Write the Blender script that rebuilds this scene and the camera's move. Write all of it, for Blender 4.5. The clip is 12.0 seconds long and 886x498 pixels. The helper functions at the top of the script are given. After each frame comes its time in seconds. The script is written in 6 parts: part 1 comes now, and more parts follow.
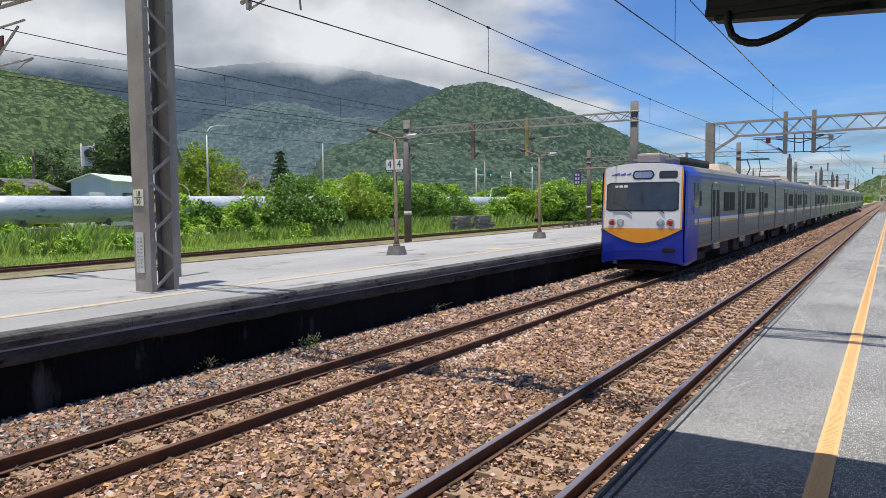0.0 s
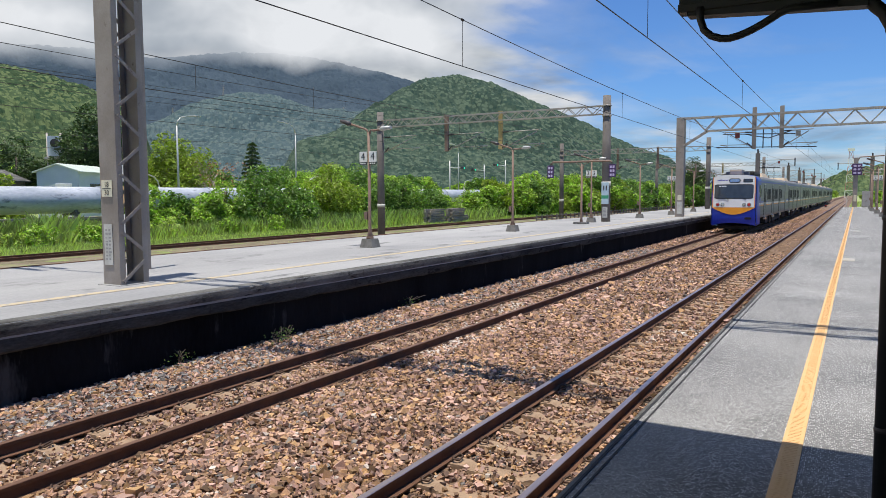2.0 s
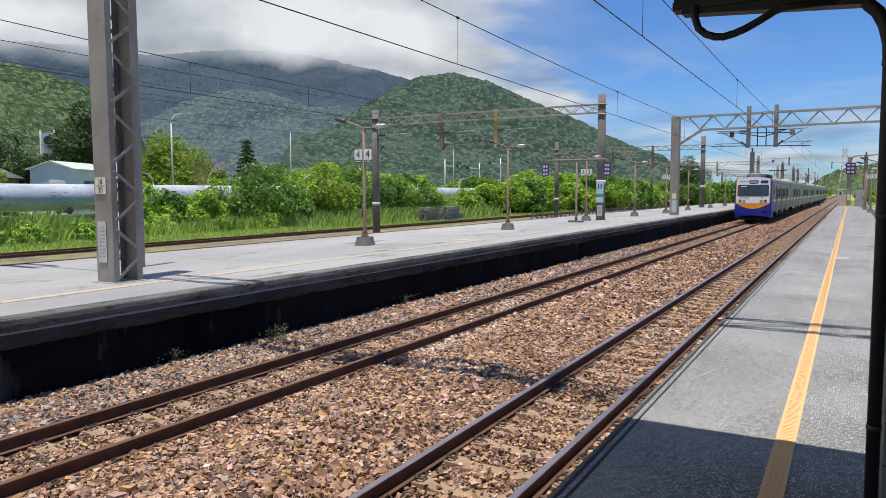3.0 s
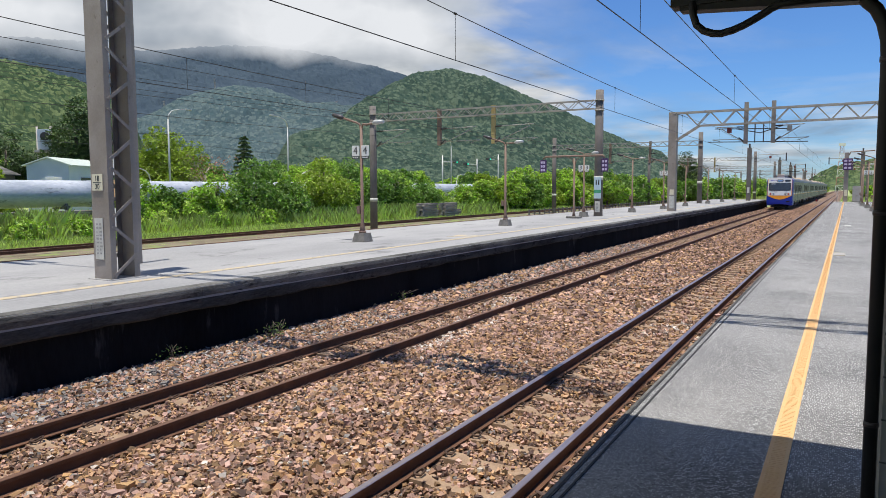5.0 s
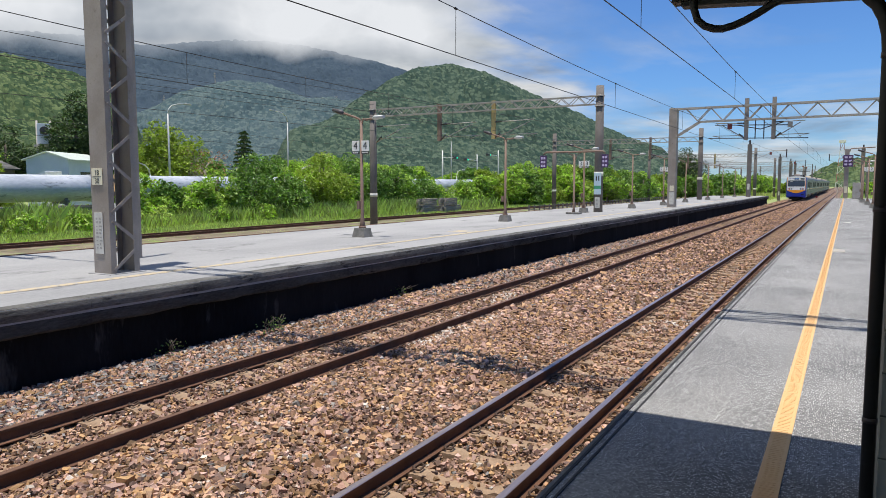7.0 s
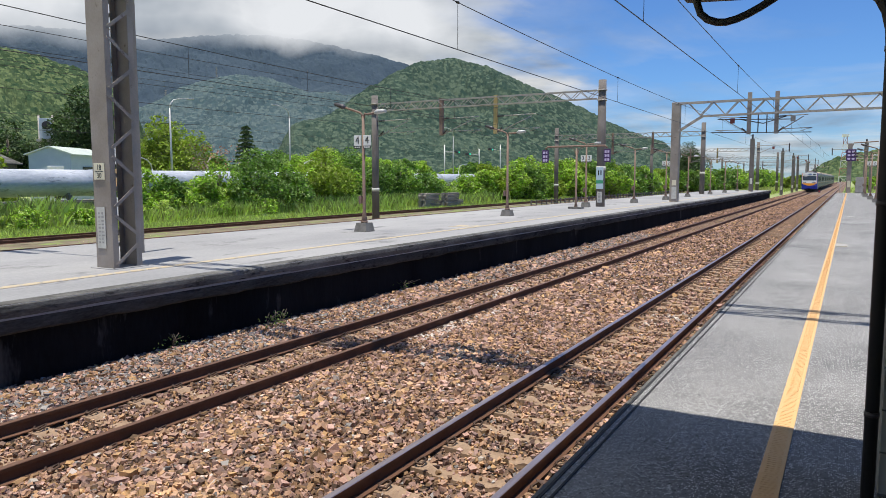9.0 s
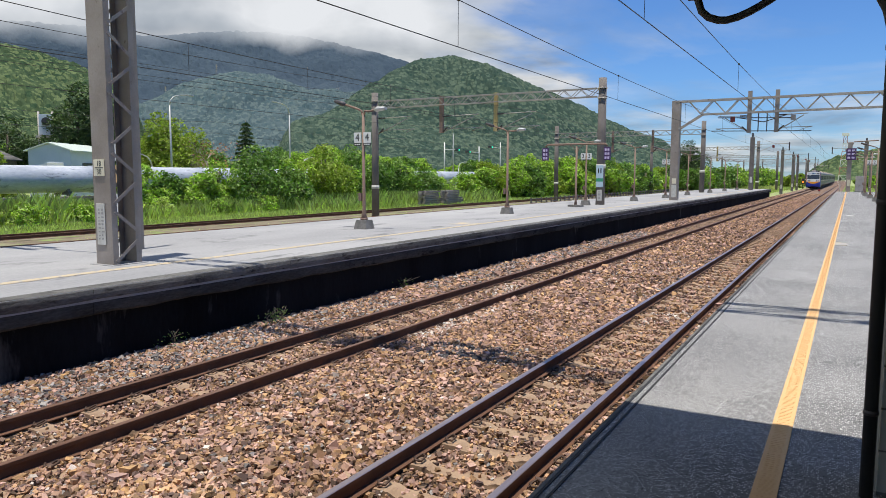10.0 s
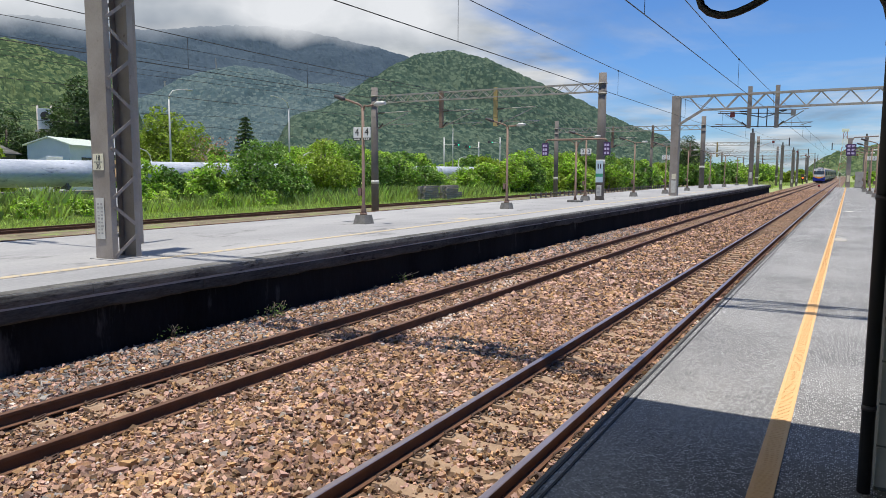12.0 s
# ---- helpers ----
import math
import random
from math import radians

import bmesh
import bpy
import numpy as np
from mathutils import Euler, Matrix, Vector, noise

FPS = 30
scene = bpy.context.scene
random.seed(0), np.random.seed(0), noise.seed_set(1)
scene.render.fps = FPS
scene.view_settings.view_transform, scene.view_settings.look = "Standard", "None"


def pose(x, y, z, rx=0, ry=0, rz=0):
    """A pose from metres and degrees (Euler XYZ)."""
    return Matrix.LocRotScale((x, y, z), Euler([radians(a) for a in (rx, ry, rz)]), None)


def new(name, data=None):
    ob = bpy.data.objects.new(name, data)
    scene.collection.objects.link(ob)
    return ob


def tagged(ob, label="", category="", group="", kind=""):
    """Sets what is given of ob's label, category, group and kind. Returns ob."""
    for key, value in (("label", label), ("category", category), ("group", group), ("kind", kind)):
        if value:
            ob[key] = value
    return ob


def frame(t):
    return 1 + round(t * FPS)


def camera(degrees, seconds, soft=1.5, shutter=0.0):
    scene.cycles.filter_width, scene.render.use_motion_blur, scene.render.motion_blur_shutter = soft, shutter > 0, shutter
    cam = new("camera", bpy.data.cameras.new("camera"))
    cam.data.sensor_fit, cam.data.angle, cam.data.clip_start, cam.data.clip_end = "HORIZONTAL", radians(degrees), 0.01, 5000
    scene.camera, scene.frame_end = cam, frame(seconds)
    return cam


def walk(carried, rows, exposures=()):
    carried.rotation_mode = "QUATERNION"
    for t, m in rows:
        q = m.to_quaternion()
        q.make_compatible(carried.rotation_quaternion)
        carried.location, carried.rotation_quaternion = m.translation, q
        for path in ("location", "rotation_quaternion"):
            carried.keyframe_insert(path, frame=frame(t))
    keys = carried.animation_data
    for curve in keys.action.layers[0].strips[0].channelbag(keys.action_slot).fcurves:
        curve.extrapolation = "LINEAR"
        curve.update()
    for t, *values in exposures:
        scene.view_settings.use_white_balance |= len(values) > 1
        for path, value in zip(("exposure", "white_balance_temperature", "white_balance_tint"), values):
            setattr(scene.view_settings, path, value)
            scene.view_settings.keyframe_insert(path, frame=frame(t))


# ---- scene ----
cam = camera(63.3, 12.0, soft=0.55)
walk(cam, [
    (0.0, pose(0.009, -0.001, 2.457, 86.275, 0.565, 31.952)),
    (0.5, pose(0.003, -0.001, 2.458, 86.019, 0.386, 31.075)),
    (1.0, pose(0.004, 0.004, 2.458, 85.807, 0.416, 30.535)),
    (1.5, pose(0.005, 0.003, 2.455, 85.714, 0.427, 30.142)),
    (2.0, pose(0.003, -0.003, 2.455, 85.685, 0.278, 29.846)),
    (2.5, pose(0.007, -0.001, 2.455, 85.633, 0.187, 29.639)),
    (3.0, pose(0.005, -0.000, 2.452, 85.539, 0.165, 29.460)),
    (5.0, pose(0.002, 0.003, 2.458, 85.221, 0.202, 29.267)),
    (5.5, pose(0.001, 0.000, 2.458, 85.178, 0.200, 29.295)),
    (6.0, pose(0.004, 0.000, 2.454, 85.140, 0.179, 29.304)),
    (6.5, pose(0.004, 0.001, 2.455, 85.018, 0.129, 29.287)),
    (7.0, pose(0.001, 0.004, 2.455, 84.867, 0.041, 29.264)),
    (9.0, pose(0.001, 0.004, 2.453, 84.441, 0.065, 29.422)),
    (9.5, pose(-0.002, 0.003, 2.452, 84.353, -0.005, 29.418)),
    (10.0, pose(-0.001, 0.002, 2.451, 84.250, -0.124, 29.410)),
    (10.5, pose(-0.002, 0.004, 2.455, 84.164, -0.187, 29.424)),
    (11.0, pose(-0.006, 0.007, 2.453, 84.081, -0.179, 29.427)),
    (11.5, pose(-0.003, 0.003, 2.451, 83.959, -0.199, 29.423)),
    (12.0, pose(0.000, -0.000, 2.450, 83.857, -0.228, 29.378)),
])

# ---- light ----
SUN_WAY = Vector((-0.03, 0.135, -1.0)).normalized()
sun_data = bpy.data.lights.new("sun", "SUN")
sun_data.energy, sun_data.angle, sun_data.color = 5.0, radians(0.53), (1.0, 0.95, 0.87)
sun = new("sun", sun_data)
sun.rotation_euler = SUN_WAY.to_track_quat("-Z", "Y").to_euler()
scene.view_settings.exposure = 0.15


def node(tree, kind, **values):
    n = tree.nodes.new(kind)
    for key, value in values.items():
        n.inputs[key.replace("_", " ")].default_value = value
    return n


def ramp(tree, source, stops):
    n = tree.nodes.new("ShaderNodeValToRGB")
    while len(n.color_ramp.elements) < len(stops):
        n.color_ramp.elements.new(0.5)
    for e, (at, c) in zip(n.color_ramp.elements, stops):
        e.position = at
        e.color = (*c, 1) if isinstance(c, tuple) else (c, c, c, 1)
    tree.links.new(source, n.inputs[0])
    return n.outputs[0]


def math_node(tree, op, a, b=None):
    n = tree.nodes.new("ShaderNodeMath")
    n.operation = op
    for i, v in enumerate((a, b)):
        if v is None:
            continue
        if isinstance(v, (int, float)):
            n.inputs[i].default_value = v
        else:
            tree.links.new(v, n.inputs[i])
    return n.outputs[0]


def mixed(tree, factor, a, b, blend="MIX"):
    n = tree.nodes.new("ShaderNodeMix")
    n.data_type, n.blend_type = "RGBA", blend
    for socket, v in ((n.inputs[0], factor), (n.inputs[6], a), (n.inputs[7], b)):
        if isinstance(v, tuple):
            socket.default_value = (*v, 1)
        elif isinstance(v, (int, float)):
            socket.default_value = v
        else:
            tree.links.new(v, socket)
    return n.outputs[2]


def make_sky():
    world = bpy.data.worlds.new("sky")
    scene.world = world
    world.use_nodes = True
    tree = world.node_tree
    back = tree.nodes["Background"]
    sky = tree.nodes.new("ShaderNodeTexSky")
    sky.sky_type, sky.sun_disc = "NISHITA", False
    sky.sun_elevation = math.asin(-SUN_WAY.z)
    sky.sun_rotation = math.atan2(-SUN_WAY.x, -SUN_WAY.y)
    sky.air_density, sky.dust_density, sky.ozone_density = 1.0, 0.25, 2.2
    coord = tree.nodes.new("ShaderNodeTexCoord")
    split = tree.nodes.new("ShaderNodeSeparateXYZ")
    tree.links.new(coord.outputs["Generated"], split.inputs[0])
    # clouds lie on a layer far overhead
    up = math_node(tree, "MAXIMUM", math_node(tree, "ADD", split.outputs[2], 0.12), 0.05)
    place = tree.nodes.new("ShaderNodeCombineXYZ")
    tree.links.new(math_node(tree, "DIVIDE", split.outputs[0], up), place.inputs[0])
    tree.links.new(math_node(tree, "DIVIDE", split.outputs[1], up), place.inputs[1])
    big = node(tree, "ShaderNodeTexNoise", Scale=0.62, Detail=9.0, Roughness=0.56, Distortion=0.35)
    tree.links.new(place.outputs[0], big.inputs["Vector"])
    # the bank stands over the mountains, inland of the line
    side = math_node(tree, "MULTIPLY", math_node(tree, "ADD", split.outputs[0], 0.31), -1.1)
    low = math_node(tree, "MAXIMUM", math_node(tree, "MULTIPLY", math_node(tree, "SUBTRACT", 0.20, split.outputs[2]), 1.1), 0.0)
    side = math_node(tree, "MAXIMUM", side, math_node(tree, "SUBTRACT", low, 0.155))
    amount = math_node(tree, "ADD", big.outputs[0], side)
    cover = ramp(tree, amount, [(0.40, 0.0), (0.50, 0.22), (0.58, 0.70), (0.66, 1.0)])
    fine = node(tree, "ShaderNodeTexNoise", Scale=1.6, Detail=6.0, Roughness=0.5)
    tree.links.new(place.outputs[0], fine.inputs["Vector"])
    shade = ramp(tree, fine.outputs[0], [(0.36, (3.0, 3.4, 4.0)), (0.50, (5.8, 6.2, 6.6)), (0.64, (8.8, 8.8, 8.8))])
    clear = mixed(tree, 1.0, sky.outputs[0], (0.63, 0.99, 1.52), "MULTIPLY")
    tree.links.new(mixed(tree, cover, clear, shade), back.inputs[0])
    back.inputs[1].default_value = 0.080


make_sky()

# ---- materials ----


def material(name, c1, c2, scale=6.0, rough=0.7, bump=0.3, metal=0.0, fine=60.0, spots=None, island=0.0, dist=0.01, spec=0.5, stretch=None, through_light=0.0, specks=None):
    """Two-scale procedural surface: broad stains between c1 and c2, fine grain, relief."""
    m = bpy.data.materials.new(name)
    m.use_nodes = True
    tree = m.node_tree
    b = tree.nodes["Principled BSDF"]
    coord = tree.nodes.new("ShaderNodeTexCoord")
    vec = coord.outputs["Object"]
    if stretch:
        mp = tree.nodes.new("ShaderNodeMapping")
        mp.inputs["Scale"].default_value = stretch
        tree.links.new(vec, mp.inputs[0])
        vec = mp.outputs[0]
    broad = node(tree, "ShaderNodeTexNoise", Scale=scale, Detail=5.0, Roughness=0.6)
    grain = node(tree, "ShaderNodeTexNoise", Scale=fine, Detail=4.0, Roughness=0.65)
    tree.links.new(vec, broad.inputs["Vector"])
    tree.links.new(vec, grain.inputs["Vector"])
    f = math_node(tree, "ADD", math_node(tree, "MULTIPLY", broad.outputs[0], 0.65), math_node(tree, "MULTIPLY", grain.outputs[0], 0.35))
    col = mixed(tree, ramp(tree, f, [(0.36, 0.0), (0.64, 1.0)]), c1, c2)
    if spots:
        colour, where, size = spots
        s = node(tree, "ShaderNodeTexNoise", Scale=size, Detail=6.0, Roughness=0.7)
        tree.links.new(vec, s.inputs["Vector"])
        col = mixed(tree, ramp(tree, s.outputs[0], [(where, 0.0), (where + 0.09, 1.0)]), col, colour)
    if specks:
        colour, size, reach, deep = specks
        vor = tree.nodes.new("ShaderNodeTexVoronoi")
        vor.inputs["Scale"].default_value = size
        tree.links.new(vec, vor.inputs["Vector"])
        pick = tree.nodes.new("ShaderNodeSeparateColor")
        tree.links.new(vor.outputs["Color"], pick.inputs[0])
        dot = math_node(tree, "LESS_THAN", vor.outputs["Distance"], reach)
        some = math_node(tree, "GREATER_THAN", pick.outputs[0], 0.45)
        col = mixed(tree, math_node(tree, "MULTIPLY", dot, some), col, colour)
        dark = math_node(tree, "MULTIPLY", dot, math_node(tree, "LESS_THAN", pick.outputs[0], 0.22))
        col = mixed(tree, dark, col, tuple(deep * v for v in c1))
    if island:
        geo = tree.nodes.new("ShaderNodeNewGeometry")
        hsv = tree.nodes.new("ShaderNodeHueSaturation")
        r = geo.outputs["Random Per Island"]
        tree.links.new(math_node(tree, "ADD", math_node(tree, "MULTIPLY", r, 2 * island), 1 - island), hsv.inputs["Value"])
        wob = math_node(tree, "FRACT", math_node(tree, "MULTIPLY", r, 17.3))
        tree.links.new(math_node(tree, "ADD", math_node(tree, "MULTIPLY", wob, 0.05 * island), 0.5 - 0.025 * island), hsv.inputs["Hue"])
        tree.links.new(math_node(tree, "ADD", math_node(tree, "MULTIPLY", wob, 0.6 * island), 1.0 - 0.3 * island), hsv.inputs["Saturation"])
        tree.links.new(col, hsv.inputs["Color"])
        col = hsv.outputs[0]
    tree.links.new(col, b.inputs["Base Color"])
    rr = math_node(tree, "ADD", math_node(tree, "MULTIPLY", grain.outputs[0], 0.25), rough - 0.125)
    tree.links.new(rr, b.inputs["Roughness"])
    b.inputs["Metallic"].default_value = metal
    b.inputs["Specular IOR Level"].default_value = spec
    if through_light:
        tr = tree.nodes.new("ShaderNodeBsdfTranslucent")
        tree.links.new(mixed(tree, 1.0, col, (1.0, 1.25, 0.45), "MULTIPLY"), tr.inputs[0])
        add = tree.nodes.new("ShaderNodeMixShader")
        add.inputs[0].default_value = through_light
        tree.links.new(b.outputs[0], add.inputs[1])
        tree.links.new(tr.outputs[0], add.inputs[2])
        tree.links.new(add.outputs[0], tree.nodes["Material Output"].inputs[0])
    if bump:
        bn = tree.nodes.new("ShaderNodeBump")
        bn.inputs["Strength"].default_value, bn.inputs["Distance"].default_value = bump, dist
        tree.links.new(f, bn.inputs["Height"])
        tree.links.new(bn.outputs[0], b.inputs["Normal"])
    return m


def glowing(name, colour, strength):
    m = bpy.data.materials.new(name)
    m.use_nodes = True
    b = m.node_tree.nodes["Principled BSDF"]
    b.inputs["Base Color"].default_value = (*colour, 1)
    b.inputs["Emission Color"].default_value = (*colour, 1)
    b.inputs["Emission Strength"].default_value = strength
    return m


M_EARTH = material("earth_and_grass", (0.20, 0.27, 0.08), (0.33, 0.36, 0.14), 0.35, 0.95, 0.6, fine=9, spots=((0.24, 0.19, 0.12), 0.60, 0.2), dist=0.05)
M_BED = material("ballast_bed", (0.10, 0.060, 0.038), (0.23, 0.148, 0.095), 1.1, 0.95, 1.0, fine=22, dist=0.05, specks=((0.33, 0.225, 0.15), 8.0, 0.42, 0.35))
M_STONE = material("ballast_stone", (0.21, 0.118, 0.075), (0.42, 0.265, 0.175), 0.9, 0.9, 0.3, fine=90, island=0.74, dist=0.004)
M_STONE_GREY = material("grey_ballast_stone", (0.14, 0.122, 0.11), (0.31, 0.285, 0.26), 3.0, 0.85, 0.3, fine=90, island=0.6, dist=0.004)
M_STONE_DARK = material("oily_shadow_stone", (0.055, 0.05, 0.048), (0.12, 0.11, 0.105), 3.0, 0.7, 0.3, fine=90, island=0.6, dist=0.004)
M_STONE_PALE = material("pale_ballast_stone", (0.44, 0.36, 0.29), (0.60, 0.53, 0.46), 3.0, 0.85, 0.3, fine=90, island=0.3, dist=0.004)
M_RUST = material("rusty_rail_side", (0.085, 0.038, 0.020), (0.15, 0.070, 0.036), 3.0, 0.85, 0.5, fine=80, dist=0.003)
M_HEAD_DULL = material("rusty_rail_head", (0.13, 0.062, 0.036), (0.21, 0.12, 0.08), 1.5, 0.55, 0.15, metal=0.4, fine=70, dist=0.002, stretch=(6.0, 0.6, 6.0))
M_HEAD = material("worn_rail_head", (0.28, 0.22, 0.22), (0.46, 0.40, 0.42), 1.5, 0.36, 0.15, metal=0.75, fine=70, dist=0.002, stretch=(6.0, 0.6, 6.0))
M_SLEEPER = material("dusty_concrete_sleeper", (0.22, 0.14, 0.085), (0.36, 0.25, 0.16), 3.0, 0.92, 0.6, fine=60, dist=0.006)
M_CLIP = material("rail_clip_steel", (0.05, 0.03, 0.022), (0.10, 0.06, 0.04), 9.0, 0.7, 0.2, metal=0.4)
M_PAVE = material("platform_paving", (0.125, 0.125, 0.125), (0.25, 0.247, 0.24), 0.8, 0.95, 1.0, fine=75, dist=0.012, specks=((0.70, 0.69, 0.67), 95.0, 0.36, 0.35), spec=0.10)
M_PAVE_FAR = material("island_platform_paving", (0.235, 0.235, 0.235), (0.37, 0.365, 0.355), 0.3, 0.9, 0.5, fine=24, spots=((0.16, 0.16, 0.158), 0.58, 0.8), dist=0.005, spec=0.15, stretch=(1.0, 0.4, 1.0))
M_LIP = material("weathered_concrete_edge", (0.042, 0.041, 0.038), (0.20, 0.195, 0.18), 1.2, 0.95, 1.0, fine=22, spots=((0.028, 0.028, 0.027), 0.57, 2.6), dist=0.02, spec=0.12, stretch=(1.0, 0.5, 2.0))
# edge concrete again, colours cut for the shade below the slab
M_CORBEL = material("shaded_concrete_corbel", (0.018, 0.018, 0.017), (0.085, 0.083, 0.077), 1.2, 0.95, 1.0, fine=22, spots=((0.012, 0.012, 0.012), 0.56, 2.6), dist=0.02, spec=0.12, stretch=(1.0, 0.5, 2.0))
# stained wall; its near-black base holds the shade below the platform edge
M_WALLDARK = material("shade_dark_platform_wall", (0.003, 0.003, 0.004), (0.014, 0.014, 0.016), 0.7, 0.95, 0.6, fine=16, spots=((0.060, 0.060, 0.060), 0.60, 0.9), dist=0.012, spec=0.1, stretch=(1.0, 1.0, 0.30))
M_YELLOW = material("yellow_tactile_tile", (0.62, 0.37, 0.15), (0.70, 0.46, 0.23), 1.6, 0.8, 0.3, fine=50, spots=((0.50, 0.36, 0.24), 0.56, 1.6), dist=0.003)
M_YELLOW_FAR = material("worn_yellow_tile", (0.46, 0.36, 0.22), (0.42, 0.37, 0.28), 1.0, 0.85, 0.3, fine=30, spots=((0.30, 0.295, 0.28), 0.47, 2.6), dist=0.003)
M_GROOVE = material("groove_black", (0.015, 0.015, 0.016), (0.03, 0.03, 0.03), 5.0, 0.8, 0.2)
M_STEEL = material("grey_painted_steel", (0.25, 0.21, 0.175), (0.36, 0.315, 0.275), 1.4, 0.6, 0.25, metal=0.15, fine=40, spots=((0.16, 0.11, 0.08), 0.62, 4.0), dist=0.003)
M_GALV = material("galvanised_steel", (0.30, 0.275, 0.245), (0.43, 0.40, 0.36), 2.0, 0.6, 0.2, metal=0.1, fine=40, spots=((0.20, 0.13, 0.09), 0.60, 3.0), dist=0.002)
M_CONC = material("spun_concrete_pole", (0.115, 0.10, 0.09), (0.19, 0.17, 0.155), 0.9, 0.9, 0.4, fine=30, spots=((0.09, 0.085, 0.08), 0.62, 2.0), dist=0.004)
M_RUSTPOST = material("rust_brown_lamp_post", (0.17, 0.105, 0.075), (0.26, 0.18, 0.14), 3.0, 0.75, 0.3, metal=0.1, fine=40, dist=0.002)
M_PLINTH = material("mossy_concrete_plinth", (0.11, 0.105, 0.095), (0.22, 0.21, 0.19), 4.0, 0.95, 0.6, fine=40, dist=0.006)
M_BLACK = material("black_paint", (0.012, 0.012, 0.013), (0.022, 0.022, 0.022), 4.0, 0.6, 0.15)
M_DARKINSIDE = material("dark_steel_web", (0.055, 0.05, 0.046), (0.085, 0.078, 0.07), 2.0, 0.7, 0.2)
M_WHITE = material("white_sign_paint", (0.72, 0.71, 0.66), (0.80, 0.79, 0.75), 5.0, 0.6, 0.1)
M_NOTICE = material("faded_notice_paper", (0.50, 0.48, 0.42), (0.62, 0.60, 0.54), 8, 0.8, 0.1)
M_CREAM = material("cream_number_plate", (0.70, 0.64, 0.46), (0.76, 0.70, 0.52), 9.0, 0.6, 0.1)
M_INK = material("black_lettering", (0.02, 0.02, 0.02), (0.035, 0.035, 0.035), 9.0, 0.6, 0.0)
M_WIRE = material("overhead_wire", (0.03, 0.03, 0.03), (0.05, 0.045, 0.04), 9.0, 0.5, 0.0, metal=0.4)
M_INSUL = material("dark_insulator", (0.03, 0.025, 0.03), (0.06, 0.05, 0.05), 9.0, 0.4, 0.1)
M_LEAF = material("leaf_green", (0.25, 0.37, 0.060), (0.43, 0.55, 0.115), 0.5, 0.55, 0.0, fine=3, island=0.55, through_light=0.32)
M_LEAF_DEEP = material("deep_leaf_green", (0.040, 0.072, 0.026), (0.085, 0.13, 0.040), 0.4, 0.6, 0.0, fine=3, island=0.5, through_light=0.15)
M_LEAF_DARK = material("dark_leaf_green", (0.115, 0.205, 0.045), (0.21, 0.325, 0.070), 0.4, 0.55, 0.0, fine=3, island=0.5, through_light=0.25)
M_LEAF_OLIVE = material("olive_leaf", (0.22, 0.29, 0.042), (0.34, 0.40, 0.075), 0.4, 0.6, 0.0, fine=3, island=0.4, through_light=0.35)
M_GRASS = material("grass_blade", (0.40, 0.46, 0.16), (0.60, 0.62, 0.30), 0.3, 0.7, 0.0, fine=3, island=0.5, through_light=0.55)
M_BARK = material("bark", (0.10, 0.075, 0.055), (0.19, 0.16, 0.13), 3.0, 0.95, 0.6, fine=30, dist=0.01)
M_TANK = material("weathered_silver_sheet", (0.34, 0.37, 0.41), (0.62, 0.64, 0.67), 0.5, 0.55, 0.2, metal=0.2, fine=6, spots=((0.16, 0.18, 0.20), 0.56, 1.1), dist=0.01, stretch=(1.0, 0.45, 1.6))
# forest green pushed towards blue, a light haze tint in the base colour
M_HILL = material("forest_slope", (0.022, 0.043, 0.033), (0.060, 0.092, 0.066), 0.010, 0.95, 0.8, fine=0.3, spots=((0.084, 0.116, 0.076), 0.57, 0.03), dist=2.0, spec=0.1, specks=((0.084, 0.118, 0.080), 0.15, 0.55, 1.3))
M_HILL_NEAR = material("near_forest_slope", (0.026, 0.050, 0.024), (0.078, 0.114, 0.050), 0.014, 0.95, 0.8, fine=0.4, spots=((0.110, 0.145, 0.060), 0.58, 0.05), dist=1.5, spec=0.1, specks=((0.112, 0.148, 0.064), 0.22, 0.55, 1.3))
# distance haze is mixed into the spur's base colours as blue
M_SPUR = material("hazed_spur_forest", (0.046, 0.076, 0.082), (0.088, 0.124, 0.128), 0.006, 0.95, 0.9, fine=0.2, dist=4.0, spec=0.1, specks=((0.100, 0.136, 0.132), 0.11, 0.55, 1.2))
# haze blue and the shade of the cloud, both put into the colour
M_FAR_HILL = material("hazed_far_slope", (0.036, 0.056, 0.078), (0.062, 0.088, 0.110), 0.004, 0.95, 0.9, fine=0.08, dist=8.0, spec=0.1)

# ---- mesh helpers ----


def add_box(bm, lo, hi, turn=None):
    vs = [bm.verts.new((x, y, z)) for x in (lo[0], hi[0]) for y in (lo[1], hi[1]) for z in (lo[2], hi[2])]
    if turn is not None:
        for v in vs:
            v.co = turn @ v.co
    for q in ((0, 1, 3, 2), (4, 6, 7, 5), (0, 4, 5, 1), (2, 3, 7, 6), (0, 2, 6, 4), (1, 5, 7, 3)):
        bm.faces.new([vs[i] for i in q])
    return bm


def box(lo, hi, bevel=0.0):
    bm = add_box(bmesh.new(), lo, hi)
    if bevel:
        bmesh.ops.bevel(bm, geom=bm.edges[:], offset=bevel, segments=2, affect="EDGES", profile=0.6)
    return bm


